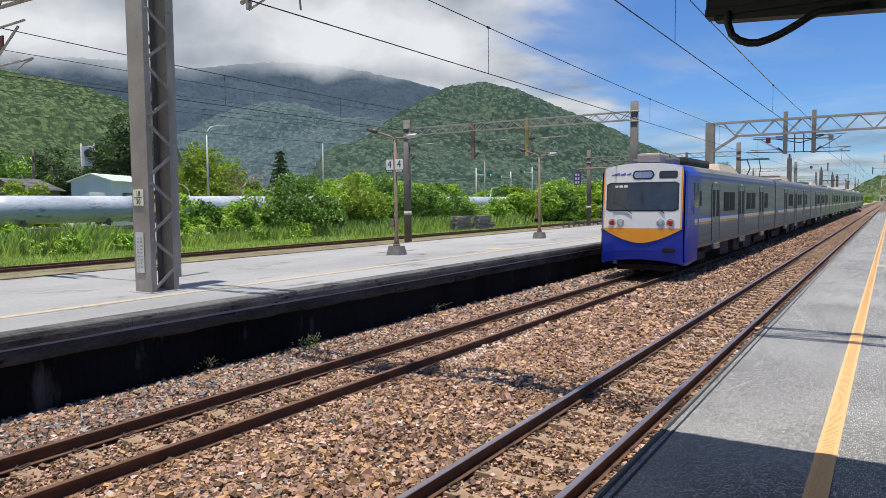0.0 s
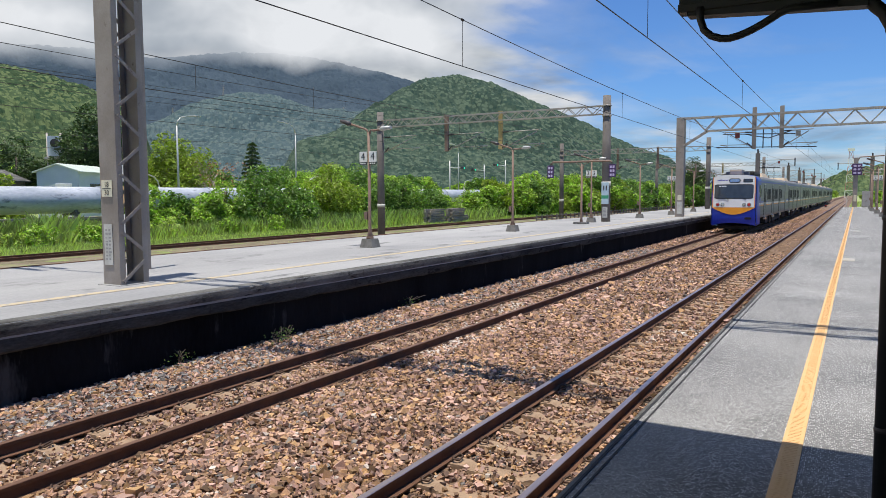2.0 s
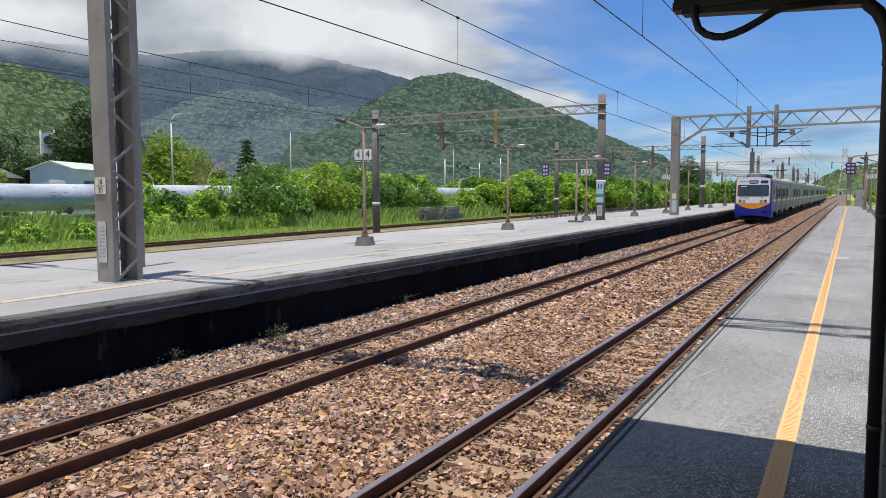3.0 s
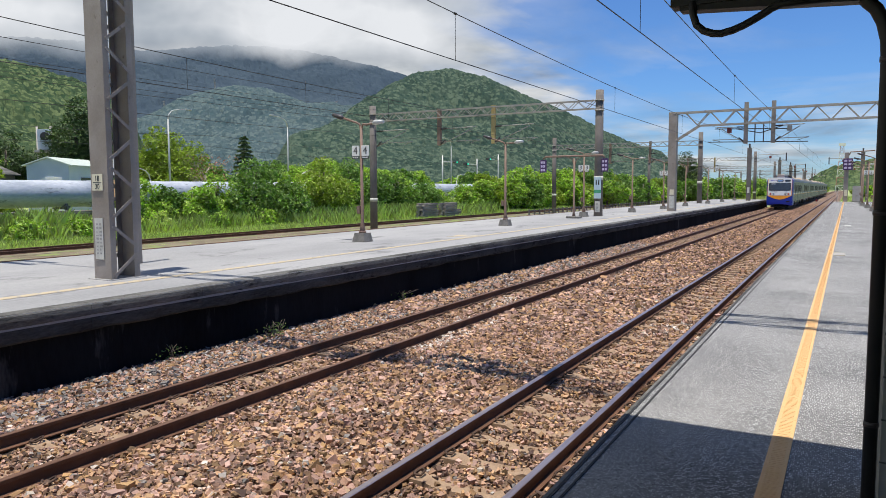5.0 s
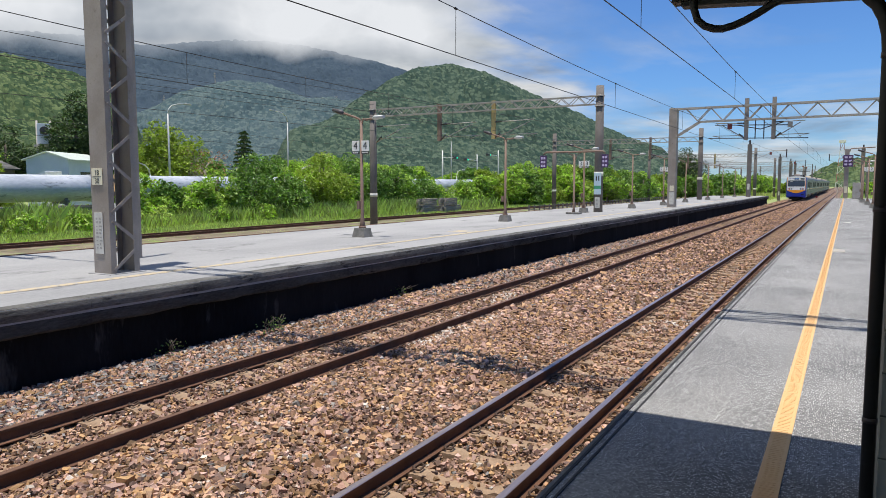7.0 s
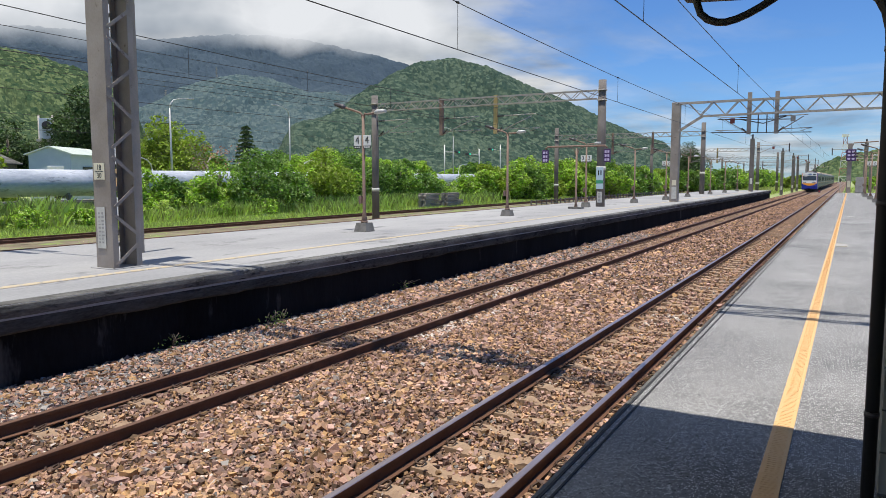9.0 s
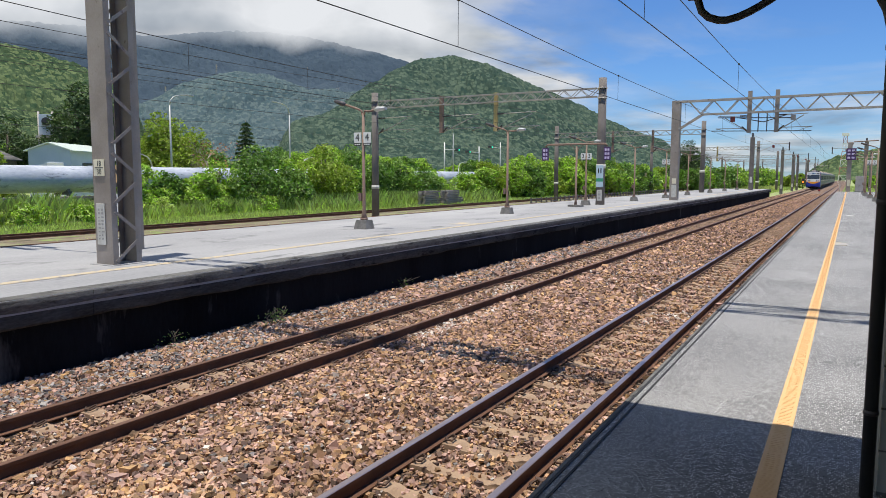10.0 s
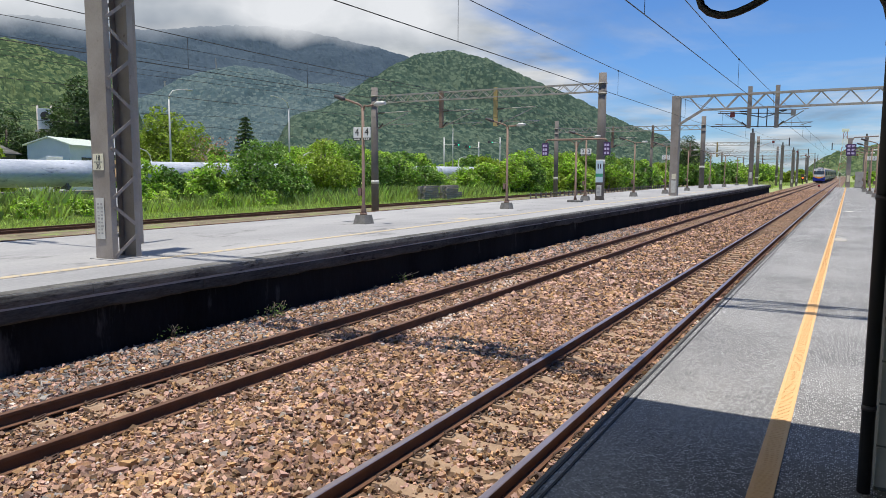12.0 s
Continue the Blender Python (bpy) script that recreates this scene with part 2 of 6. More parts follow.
def add_tube(bm, points, radius, seg=8, caps=True):
    """A round bar along points; radius is a number or one for each point."""
    pts = [Vector(p) for p in points]
    radii = radius if isinstance(radius, (list, tuple)) else [radius] * len(pts)
    rings, side = [], None
    for i, p in enumerate(pts):
        d = (pts[min(i + 1, len(pts) - 1)] - pts[max(i - 1, 0)]).normalized()
        if side is None:
            side = d.orthogonal().normalized()
        side = (side - d * side.dot(d)).normalized()
        other = d.cross(side)
        rings.append([bm.verts.new(p + radii[i] * (math.cos(a) * side + math.sin(a) * other)) for a in (2 * math.pi * k / seg for k in range(seg))])
    for a, b in zip(rings, rings[1:]):
        for k in range(seg):
            f = bm.faces.new((a[k], a[(k + 1) % seg], b[(k + 1) % seg], b[k]))
            f.smooth = True
    if caps:
        bm.faces.new(rings[0][::-1])
        bm.faces.new(rings[-1])
    return bm


def tube(points, radius, seg=8):
    return add_tube(bmesh.new(), points, radius, seg)


def add_bar(bm, a, b, w, h):
    """A square bar from a to b."""
    a, b = Vector(a), Vector(b)
    q = (b - a).to_track_quat("Y", "Z").to_matrix().to_4x4()
    return add_box(bm, (-w / 2, 0, -h / 2), (w / 2, (b - a).length, h / 2), Matrix.Translation(a) @ q)


def add_profile(bm, outline, y0, y1):
    """An outline in x and z drawn out along y."""
    a = [bm.verts.new((x, y0, z)) for x, z in outline]
    b = [bm.verts.new((x, y1, z)) for x, z in outline]
    n = len(a)
    for i in range(n):
        bm.faces.new((a[i], a[(i + 1) % n], b[(i + 1) % n], b[i]))
    bm.faces.new(a[::-1])
    bm.faces.new(b)
    return bm


def finish(name, bm, mat):
    bmesh.ops.recalc_face_normals(bm, faces=bm.faces[:])
    me = bpy.data.meshes.new(name)
    bm.to_mesh(me)
    bm.free()
    me.materials.append(mat)
    return me


def part(name, bm, mat, parent, label=""):
    ob = new(name, finish(name, bm, mat))
    ob.parent = parent
    return tagged(ob, label)


def solid(name, bm, mat, label="", category="", group="", kind=""):
    return tagged(new(name, finish(name, bm, mat)), label, category, group, kind)


def thing(name, at, label, category, group="", kind="", turn=0):
    ob = new(name)
    ob.empty_display_size = 0.1
    ob.matrix_basis = pose(*at, 0, 0, turn)
    return tagged(ob, label, category, group, kind)


def mesh_from(name, verts, faces, mat, smooth=False):
    """A large mesh from arrays whose faces all have one number of corners."""
    me = bpy.data.meshes.new(name)
    verts, faces = np.asarray(verts, "f"), np.asarray(faces, "i")
    me.vertices.add(len(verts))
    me.vertices.foreach_set("co", verts.ravel())
    n = faces.shape[1]
    me.loops.add(faces.size)
    me.loops.foreach_set("vertex_index", faces.ravel())
    me.polygons.add(len(faces))
    me.polygons.foreach_set("loop_start", np.arange(0, faces.size, n, dtype="i"))
    me.polygons.foreach_set("use_smooth", np.full(len(faces), smooth))
    me.update(calc_edges=True)
    me.validate()
    me.materials.append(mat)
    return me


def fractal(x, y, seed, octaves=5, rough=0.5):
    """Smooth value noise in [-1, 1] on arrays."""
    total, amp, norm = 0, 1.0, 0
    rng = np.random.RandomState(seed)
    table = rng.rand(256, 256) * 2 - 1
    for k in range(octaves):
        f = 2.0 ** k
        u, v = x * f + 17.3 * k, y * f + 9.1 * k
        i, j = np.floor(u).astype(int), np.floor(v).astype(int)
        a, b = u - i, v - j
        a, b = a * a * (3 - 2 * a), b * b * (3 - 2 * b)
        g = lambda p, q: table[p % 256, q % 256]
        n = g(i, j) * (1 - a) * (1 - b) + g(i + 1, j) * a * (1 - b) + g(i, j + 1) * (1 - a) * b + g(i + 1, j + 1) * a * b
        total, norm, amp = total + n * amp, norm + amp, amp * rough
    return total / norm

# ---- land ----
PLAT = 0.92          # platform height over the rails
NEAR_C, FAR_C = -2.85, -6.77
RAIL_HALF = 0.567    # from the track's middle to the middle of a rail head
GROUND = -0.42


def make_ground():
    xs = np.concatenate([-np.geomspace(4500, 60, 16), np.linspace(-50, 20, 36), np.geomspace(30, 4500, 14)])
    ys = np.concatenate([-np.geomspace(4500, 20, 12), np.linspace(-10, 160, 86), np.geomspace(180, 4500, 18)])
    gx, gy = np.meshgrid(xs, ys)
    z = GROUND + 0.10 * fractal(gx * 0.15, gy * 0.15, 4) * (gx < -24)
    v = np.stack([gx, gy, z], -1).reshape(-1, 3)
    n, m = len(xs), len(ys)
    q = np.arange(n * m).reshape(m, n)
    f = np.stack([q[:-1, :-1], q[:-1, 1:], q[1:, 1:], q[1:, :-1]], -1).reshape(-1, 4)
    ob = new("ground", mesh_from("ground", v, f, M_EARTH, True))
    tagged(ob, "rough ground with short grass and bare earth", "ground", kind="structure")
    # ballast bed of the two through tracks, humped between them
    xs = np.linspace(-9.3, -1.2, 82)
    ys = np.concatenate([np.linspace(-8, 40, 240), np.linspace(41, 130, 90), np.linspace(135, 700, 60)])
    gx, gy = np.meshgrid(xs, ys)
    mid = np.exp(-((gx + 4.8) / 0.75) ** 2)
    z = -0.170 + 0.06 * mid + 0.022 * fractal(gx * 2.2, gy * 2.2, 8, 4)
    z -= 0.035 * ((np.abs(gx - NEAR_C) < 0.5) | (np.abs(gx - FAR_C) < 0.5))
    v = np.stack([gx, gy, z], -1).reshape(-1, 3)
    n, m = len(xs), len(ys)
    q = np.arange(n * m).reshape(m, n)
    f = np.stack([q[:-1, :-1], q[:-1, 1:], q[1:, 1:], q[1:, :-1]], -1).reshape(-1, 4)
    bed = new("ballast_bed", mesh_from("ballast_bed", v, f, M_BED, True))
    tagged(bed, "rust-brown dusty ballast bed under two tracks", "track bed", kind="structure")


make_ground()


def crown_domes(x, y, cell, seed):
    """Heights in 0 to 1 of round tree crowns standing close together."""
    rng = np.random.RandomState(seed)
    jx, jy, size, tall = (rng.rand(128, 128) for _ in range(4))
    i0, j0 = np.floor(x / cell).astype(int), np.floor(y / cell).astype(int)
    best = np.zeros_like(x)
    for di in (-1, 0, 1):
        for dj in (-1, 0, 1):
            i, j = i0 + di, j0 + dj
            p = (i % 128, j % 128)
            r = cell * (0.48 + 0.40 * size[p])
            d2 = (x - (i + jx[p]) * cell) ** 2 + (y - (j + jy[p]) * cell) ** 2
            best = np.maximum(best, (0.45 + 0.55 * tall[p]) * np.sqrt(np.clip(1 - d2 / r ** 2, 0, 1)))
    return best


def make_ridge(name, nodes, width, turn_step, step, mat, label, crown, cell, seed, wave, fold):
    """A wooded ridge. Each node of its crest: degrees west of the line, distance, rise of the sight line."""
    crest = np.array([(-d * math.sin(radians(a)), d * math.cos(radians(a)), 2.45 + d * t - 0.6 * crown) for a, d, t in nodes])
    reach = [d for _, d, _ in nodes]
    turns = np.radians(np.arange(min(n[0] for n in nodes) - 2.0, max(n[0] for n in nodes) + 2.0, turn_step))
    ga, gd = np.meshgrid(turns, np.arange(min(reach) - width, max(reach) + 0.4 * width, step))
    gx, gy = -gd * np.sin(ga), gd * np.cos(ga)
    wx = gx + 0.10 * width * fractal(gx / wave, gy / wave, seed + 5, 3)
    wy = gy + 0.10 * width * fractal(gx / wave, gy / wave, seed + 6, 3)
    z = np.full_like(gx, -9.0)
    for a, b in zip(crest, crest[1:]):
        d = b - a
        u = np.clip(((wx - a[0]) * d[0] + (wy - a[1]) * d[1]) / (d[0] ** 2 + d[1] ** 2), 0, 1)
        away = np.hypot(wx - a[0] - u * d[0], wy - a[1] - u * d[1]) / width
        fall = np.clip(1 - away, 0, 1)
        gully = np.abs(fractal(gx / wave, gy / wave, seed, 5, 0.55))
        h = (a[2] + u * d[2]) * (0.35 * fall ** 2 * (3 - 2 * fall) + 0.65 * fall ** 1.25) * (1 - fold * (0.45 - gully) * np.clip(4 * away, 0.12, 1) * 1.2)
        z = np.maximum(z, h - 3)
    ends = np.clip(np.minimum(ga - turns[0], turns[-1] - ga) / radians(3.2), 0, 1)
    z = (z + 3) * ends ** 2 * (3 - 2 * ends) - 3
    rng = np.random.RandomState(seed)
    z = z + crown * (crown_domes(gx, gy, cell, seed + 1) + 0.25 * rng.rand(*z.shape)) * np.clip((z + 2) / 12, 0, 1)
    v = np.stack([gx, gy, z], -1).reshape(-1, 3)
    m, n = gx.shape
    q = np.arange(n * m).reshape(m, n)
    f = np.stack([q[:-1, :-1], q[:-1, 1:], q[1:, 1:], q[1:, :-1]], -1).reshape(-1, 4)
    f = f[(v[f][:, :, 2] > -2.9).any(1)]
    tagged(new(name, mesh_from(name, v, f, mat, False)), label, "mountain", kind="structure")


make_ridge("hill_north", [(11.6, 1500, 0.036), (15.3, 1450, 0.067), (19.3, 1400, 0.101), (23.8, 1350, 0.134), (26.6, 1300, 0.158), (29, 1300, 0.170),
                          (31.5, 1250, 0.164), (34.2, 1150, 0.131), (37.2, 1050, 0.100), (39.5, 950, 0.073), (42, 850, 0.045)],
           400, 0.075, 4.0, M_HILL, "steep green forested hill behind the line", 4.6, 7.4, 21, 260.0, 0.55)
make_ridge("hill_west", [(76, 800, 0.19), (64, 800, 0.170), (61, 800, 0.158), (58.7, 800, 0.147), (56.8, 790, 0.131), (55.6, 780, 0.119), (53.5, 770, 0.088), (52, 760, 0.055)],
           420, 0.065, 2.6, M_HILL_NEAR, "bright green forested hillside under cloud", 3.4, 5.0, 33, 220.0, 0.5)
make_ridge("hill_east", [(2, 1200, 0.004), (0.4, 1150, 0.018), (-2, 1100, 0.036), (-8, 1050, 0.065), (-18, 1000, 0.08)],
           300, 0.1, 5.0, M_HILL_NEAR, "low scrub-covered hill beside the line", 6.0, 7.0, 44, 200.0, 0.4)
# spur and range carry their haze in the material colour
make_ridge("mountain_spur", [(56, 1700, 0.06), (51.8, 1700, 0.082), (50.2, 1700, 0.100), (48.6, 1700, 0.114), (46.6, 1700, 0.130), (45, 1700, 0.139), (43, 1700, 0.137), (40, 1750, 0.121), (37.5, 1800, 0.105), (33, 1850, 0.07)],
           700, 0.08, 6.0, M_SPUR, "forested spur tinted blue for haze, before the high mountains", 5.5, 10.0, 63, 420.0, 0.55)
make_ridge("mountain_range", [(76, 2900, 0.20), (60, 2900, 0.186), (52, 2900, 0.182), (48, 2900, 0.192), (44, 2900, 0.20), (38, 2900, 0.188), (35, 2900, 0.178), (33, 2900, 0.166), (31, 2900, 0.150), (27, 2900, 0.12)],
           1100, 0.13, 12.0, M_FAR_HILL, "forested mountains tinted dark blue for haze and cloud shade, tops in cloud", 8.0, 18.0, 57, 900.0, 0.5)


def make_cloud_bank():
    m = bpy.data.materials.new("cloud")
    m.use_nodes = True
    tree = m.node_tree
    tree.nodes.remove(tree.nodes["Principled BSDF"])
    coord = tree.nodes.new("ShaderNodeTexCoord")
    split = tree.nodes.new("ShaderNodeSeparateXYZ")
    tree.links.new(coord.outputs["Object"], split.inputs[0])
    mp = tree.nodes.new("ShaderNodeMapping")
    mp.inputs["Scale"].default_value = (1, 1, 1.5)
    tree.links.new(coord.outputs["Object"], mp.inputs[0])
    n1 = node(tree, "ShaderNodeTexNoise", Scale=0.0031, Detail=6.0, Roughness=0.5, Distortion=0.15)
    n2 = node(tree, "ShaderNodeTexNoise", Scale=0.0017, Detail=5.0, Roughness=0.5)
    tree.links.new(mp.outputs[0], n1.inputs["Vector"])
    tree.links.new(mp.outputs[0], n2.inputs["Vector"])
    low = math_node(tree, "DIVIDE", math_node(tree, "SUBTRACT", split.outputs[2], 298.0), 85.0)
    high = math_node(tree, "DIVIDE", math_node(tree, "SUBTRACT", 700.0, split.outputs[2]), 200.0)
    bearing = math_node(tree, "DIVIDE", split.outputs[0], math_node(tree, "MAXIMUM", split.outputs[1], 1.0))
    right = math_node(tree, "MULTIPLY", math_node(tree, "SUBTRACT", -0.40, bearing), 4.0)
    edge = math_node(tree, "MINIMUM", math_node(tree, "MINIMUM", math_node(tree, "MINIMUM", low, high), right), 1.0)
    dens = math_node(tree, "ADD", math_node(tree, "MULTIPLY", math_node(tree, "SUBTRACT", n1.outputs[0], 0.5), 1.9), edge)
    alpha = ramp(tree, dens, [(0.15, 0.0), (0.55, 0.6), (0.95, 1.0)])
    lift = math_node(tree, "MINIMUM", math_node(tree, "MULTIPLY", math_node(tree, "SUBTRACT", split.outputs[2], 300.0), 0.0016), 0.16)
    col = ramp(tree, math_node(tree, "ADD", n2.outputs[0], lift), [(0.43, (0.22, 0.26, 0.32)), (0.57, (0.40, 0.44, 0.49)), (0.72, (0.72, 0.74, 0.77))])
    em = tree.nodes.new("ShaderNodeEmission")
    tree.links.new(col, em.inputs[0])
    clear = tree.nodes.new("ShaderNodeBsdfTransparent")
    mix = tree.nodes.new("ShaderNodeMixShader")
    tree.links.new(alpha, mix.inputs[0])
    tree.links.new(clear.outputs[0], mix.inputs[1])
    tree.links.new(em.outputs[0], mix.inputs[2])
    tree.links.new(mix.outputs[0], tree.nodes["Material Output"].inputs[0])
    verts, faces = [], []
    count = 60
    for i in range(count + 1):
        a = radians(-86 + 70 * i / count)
        d = 1900 + 45 * math.sin(i * 0.7)
        for z in (232.0, 740.0):
            verts.append((d * math.sin(a), d * math.cos(a), z))
    for i in range(count):
        faces.append((2 * i, 2 * i + 2, 2 * i + 3, 2 * i + 1))
    ob = new("cloud_backdrop", mesh_from("cloud_backdrop", verts, faces, m, True))
    tagged(ob, "white and grey cloud bank resting on the mountain tops", "cloud", kind="structure")


make_cloud_bank()

# ---- platforms ----
NEAR_EDGE, FAR_EDGE, FAR_BACK = -1.268, -8.90, -15.75


def worn_slab(y0, y1, x, z0, z1, seed):
    """A length of platform edge with a rounded arris, a chipped face and an uneven underside."""
    ys = np.arange(y0, y1 - 0.05, 0.09)
    ys = np.append(ys, y1)
    chip = fractal(ys * 2.1, ys * 0 + 3.3, seed, 5, 0.6)
    low = fractal(ys * 1.3, ys * 0 + 8.7, seed, 5, 0.65)
    bm = bmesh.new()
    rows = []
    for y, c, l in zip(ys, chip, low):
        h = z1 - z0
        pts = ((x - 0.32, z1), (x - 0.035, z1), (x - 0.008 + 0.012 * c, z1 - 0.02), (x + 0.014 * c, z0 + 0.55 * h), (x - 0.010 + 0.02 * l, z0 + 0.03 + 0.035 * l), (x - 0.04, z0 + 0.035 * l), (x - 0.32, z0 + 0.035 * l))
        rows.append([bm.verts.new((px, y, pz)) for px, pz in pts])
    for a, b in zip(rows, rows[1:]):
        for k in range(7):
            bm.faces.new((a[k], b[k], b[(k + 1) % 7], a[(k + 1) % 7]))
    bm.faces.new(rows[0])
    bm.faces.new(rows[-1])
    return bm


def make_platforms():
    base = solid("platform_near", box((NEAR_EDGE, -9, GROUND - 0.3), (7.5, 90, PLAT - 0.004)), M_PAVE,
                 "grey exposed-aggregate station platform", "platform", kind="structure")
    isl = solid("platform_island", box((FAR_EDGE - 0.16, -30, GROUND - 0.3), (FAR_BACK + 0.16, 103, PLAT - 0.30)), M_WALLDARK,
                "island platform with stained, shade-dark retaining wall and pale concrete top", "platform", kind="structure")
    part("deck", box((FAR_BACK, -30, PLAT - 0.19), (FAR_EDGE - 0.02, 103.3, PLAT)), M_PAVE_FAR, isl, "pale grey worn concrete deck")
    rng = random.Random(5)
    y = -30.0
    while y < 103:
        step = rng.uniform(1.9, 2.1)
        z0 = PLAT - 0.185 + rng.uniform(-0.008, 0.008)
        y1 = min(y + step - 0.006, 103.3)
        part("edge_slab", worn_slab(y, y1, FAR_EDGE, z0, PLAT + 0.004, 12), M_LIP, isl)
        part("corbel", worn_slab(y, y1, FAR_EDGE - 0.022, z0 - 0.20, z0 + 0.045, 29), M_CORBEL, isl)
        y += step
    # tactile strips
    y = -9.0
    tile = finish("tactile_tile", tactile_tile(), M_YELLOW)
    k = 0
    while y < 89:
        ob = new("tactile_tile", tile)
        ob.parent = base
        ob.location = (-0.288, y, PLAT - 0.004)
        y += 0.302
        k += 1
    worn = finish("worn_tactile_tile", box((-0.10, 0, 0), (0.10, 0.298, 0.006)), M_YELLOW_FAR)
    y = -10.0
    while y < 100:
        ob = new("worn_tactile_tile", worn)
        ob.parent = isl
        ob.location = (-10.42, y, PLAT)
        y += 0.302
    # the two grooves are flush black strips, their dark depth given by colour
    for x in (-1.240, -1.190):
        part("groove_strip", box((x - 0.007, -9, PLAT - 0.03), (x + 0.007, 90, PLAT + 0.001)), M_GROOVE, base, "black strip standing for a dark groove")
    part("yellow_patch", box((-0.26, 18.6, PLAT - 0.02), (0.02, 19.35, PLAT + 0.003)), M_YELLOW_FAR, base)
    part("white_patch", box((-0.04, 33.0, PLAT - 0.02), (0.20, 33.45, PLAT + 0.003)), M_NOTICE, base)
    part("yellow_patch", box((-11.3, 20.4, PLAT - 0.02), (-10.55, 21.3, PLAT + 0.004)), M_YELLOW_FAR, isl)
    part("edge_beam", box((NEAR_EDGE - 0.004, -9, PLAT - 0.22), (NEAR_EDGE + 0.018, 90, PLAT + 0.0)), M_LIP, base)


def tactile_tile():
    bm = box((-0.058, 0, 0), (0.058, 0.3, 0.007), 0.002)
    for i in range(9):
        add_box(bm, (-0.036, 0.018 + i * 0.031, 0.005), (0.036, 0.030 + i * 0.031, 0.0090))
    return bm


make_platforms()

# ---- track ----


def rail_bm(x, y0, y1):
    web = bmesh.new()
    add_profile(web, [(x - 0.0635, -0.150), (x + 0.0635, -0.150), (x + 0.0635, -0.138), (x + 0.010, -0.122), (x + 0.009, -0.045),
                      (x + 0.034, -0.034), (x + 0.0345, -0.006), (x - 0.0345, -0.006), (x - 0.034, -0.034), (x - 0.009, -0.045), (x - 0.010, -0.122), (x - 0.0635, -0.138)], y0, y1)
    head = bmesh.new()
    add_profile(head, [(x - 0.0335, -0.0055), (x + 0.0335, -0.0055), (x + 0.030, -0.001), (x + 0.02, 0.0006), (x - 0.02, 0.0006), (x - 0.030, -0.001)], y0, y1)
    return web, head


def clip_mesh():
    bm = bmesh.new()
    pts = [(0.02, -0.06, 0.0), (0.02, 0.035, 0.018), (0.06, 0.068, 0.042), (0.105, 0.04, 0.036), (0.105, -0.04, 0.018), (0.06, -0.068, 0.03), (0.03, -0.035, 0.042)]
    add_tube(bm, pts, 0.0115, 6)
    return bm


def sleeper_mesh():
    bm = bmesh.new()
    add_profile(bm, [(-1.0, -0.20), (1.0, -0.20), (0.97, 0.0), (0.35, 0.0), (0.28, -0.03), (-0.28, -0.03), (-0.35, 0.0), (-0.97, 0.0)], -0.12, 0.12)
    for v in bm.verts:
        if v.co.z > -0.1:
            v.co.y *= 0.82
    return bm


SLEEPER_START = -7.425
SLEEPER = finish("sleeper", sleeper_mesh(), M_SLEEPER)
CLIP = finish("rail_clip", clip_mesh(), M_CLIP)


def make_track(name, xc, y0, y1, pieces, label, z=0.0, head_mat=None, rest=True):
    track = thing(name, (xc, 0, z), label, "railway track", kind="structure")
    for s in (-1, 1):
        web, head = rail_bm(s * RAIL_HALF, y0, y1)
        rail = part("rail", web, M_RUST, track)
        part("rail_head", head, head_mat or M_HEAD, rail, "worn steel running surface")
    y = y0 + 0.575
    bm_rest = bmesh.new()
    while y < y1:
        if y < pieces:
            ob = new("sleeper", SLEEPER)
            ob.parent, ob.location = track, (0, y, -0.150)
            for s in (-1, 1):
                for side in (-1, 1):
                    c = new("rail_clip", CLIP)
                    c.parent = track
                    c.matrix_basis = pose(s * RAIL_HALF + side * 0.045, y, -0.143, 0, 0, 0 if side > 0 else 180)
        elif rest and y < 120:
            add_box(bm_rest, (-0.97, y - 0.1, -0.3), (0.97, y + 0.1, -0.152))
        y += 0.585
    if bm_rest.verts:
        tagged(part("far_sleepers", bm_rest, M_SLEEPER, track), kind="stuff")
    return track


make_track("track_near", NEAR_C, -8, 600, 34, "narrow-gauge track with polished rails on dusty concrete sleepers")
make_track("track_far", FAR_C, -8, 600, 34, "narrow-gauge track with rust-brown rails on concrete sleepers", head_mat=M_HEAD_DULL)


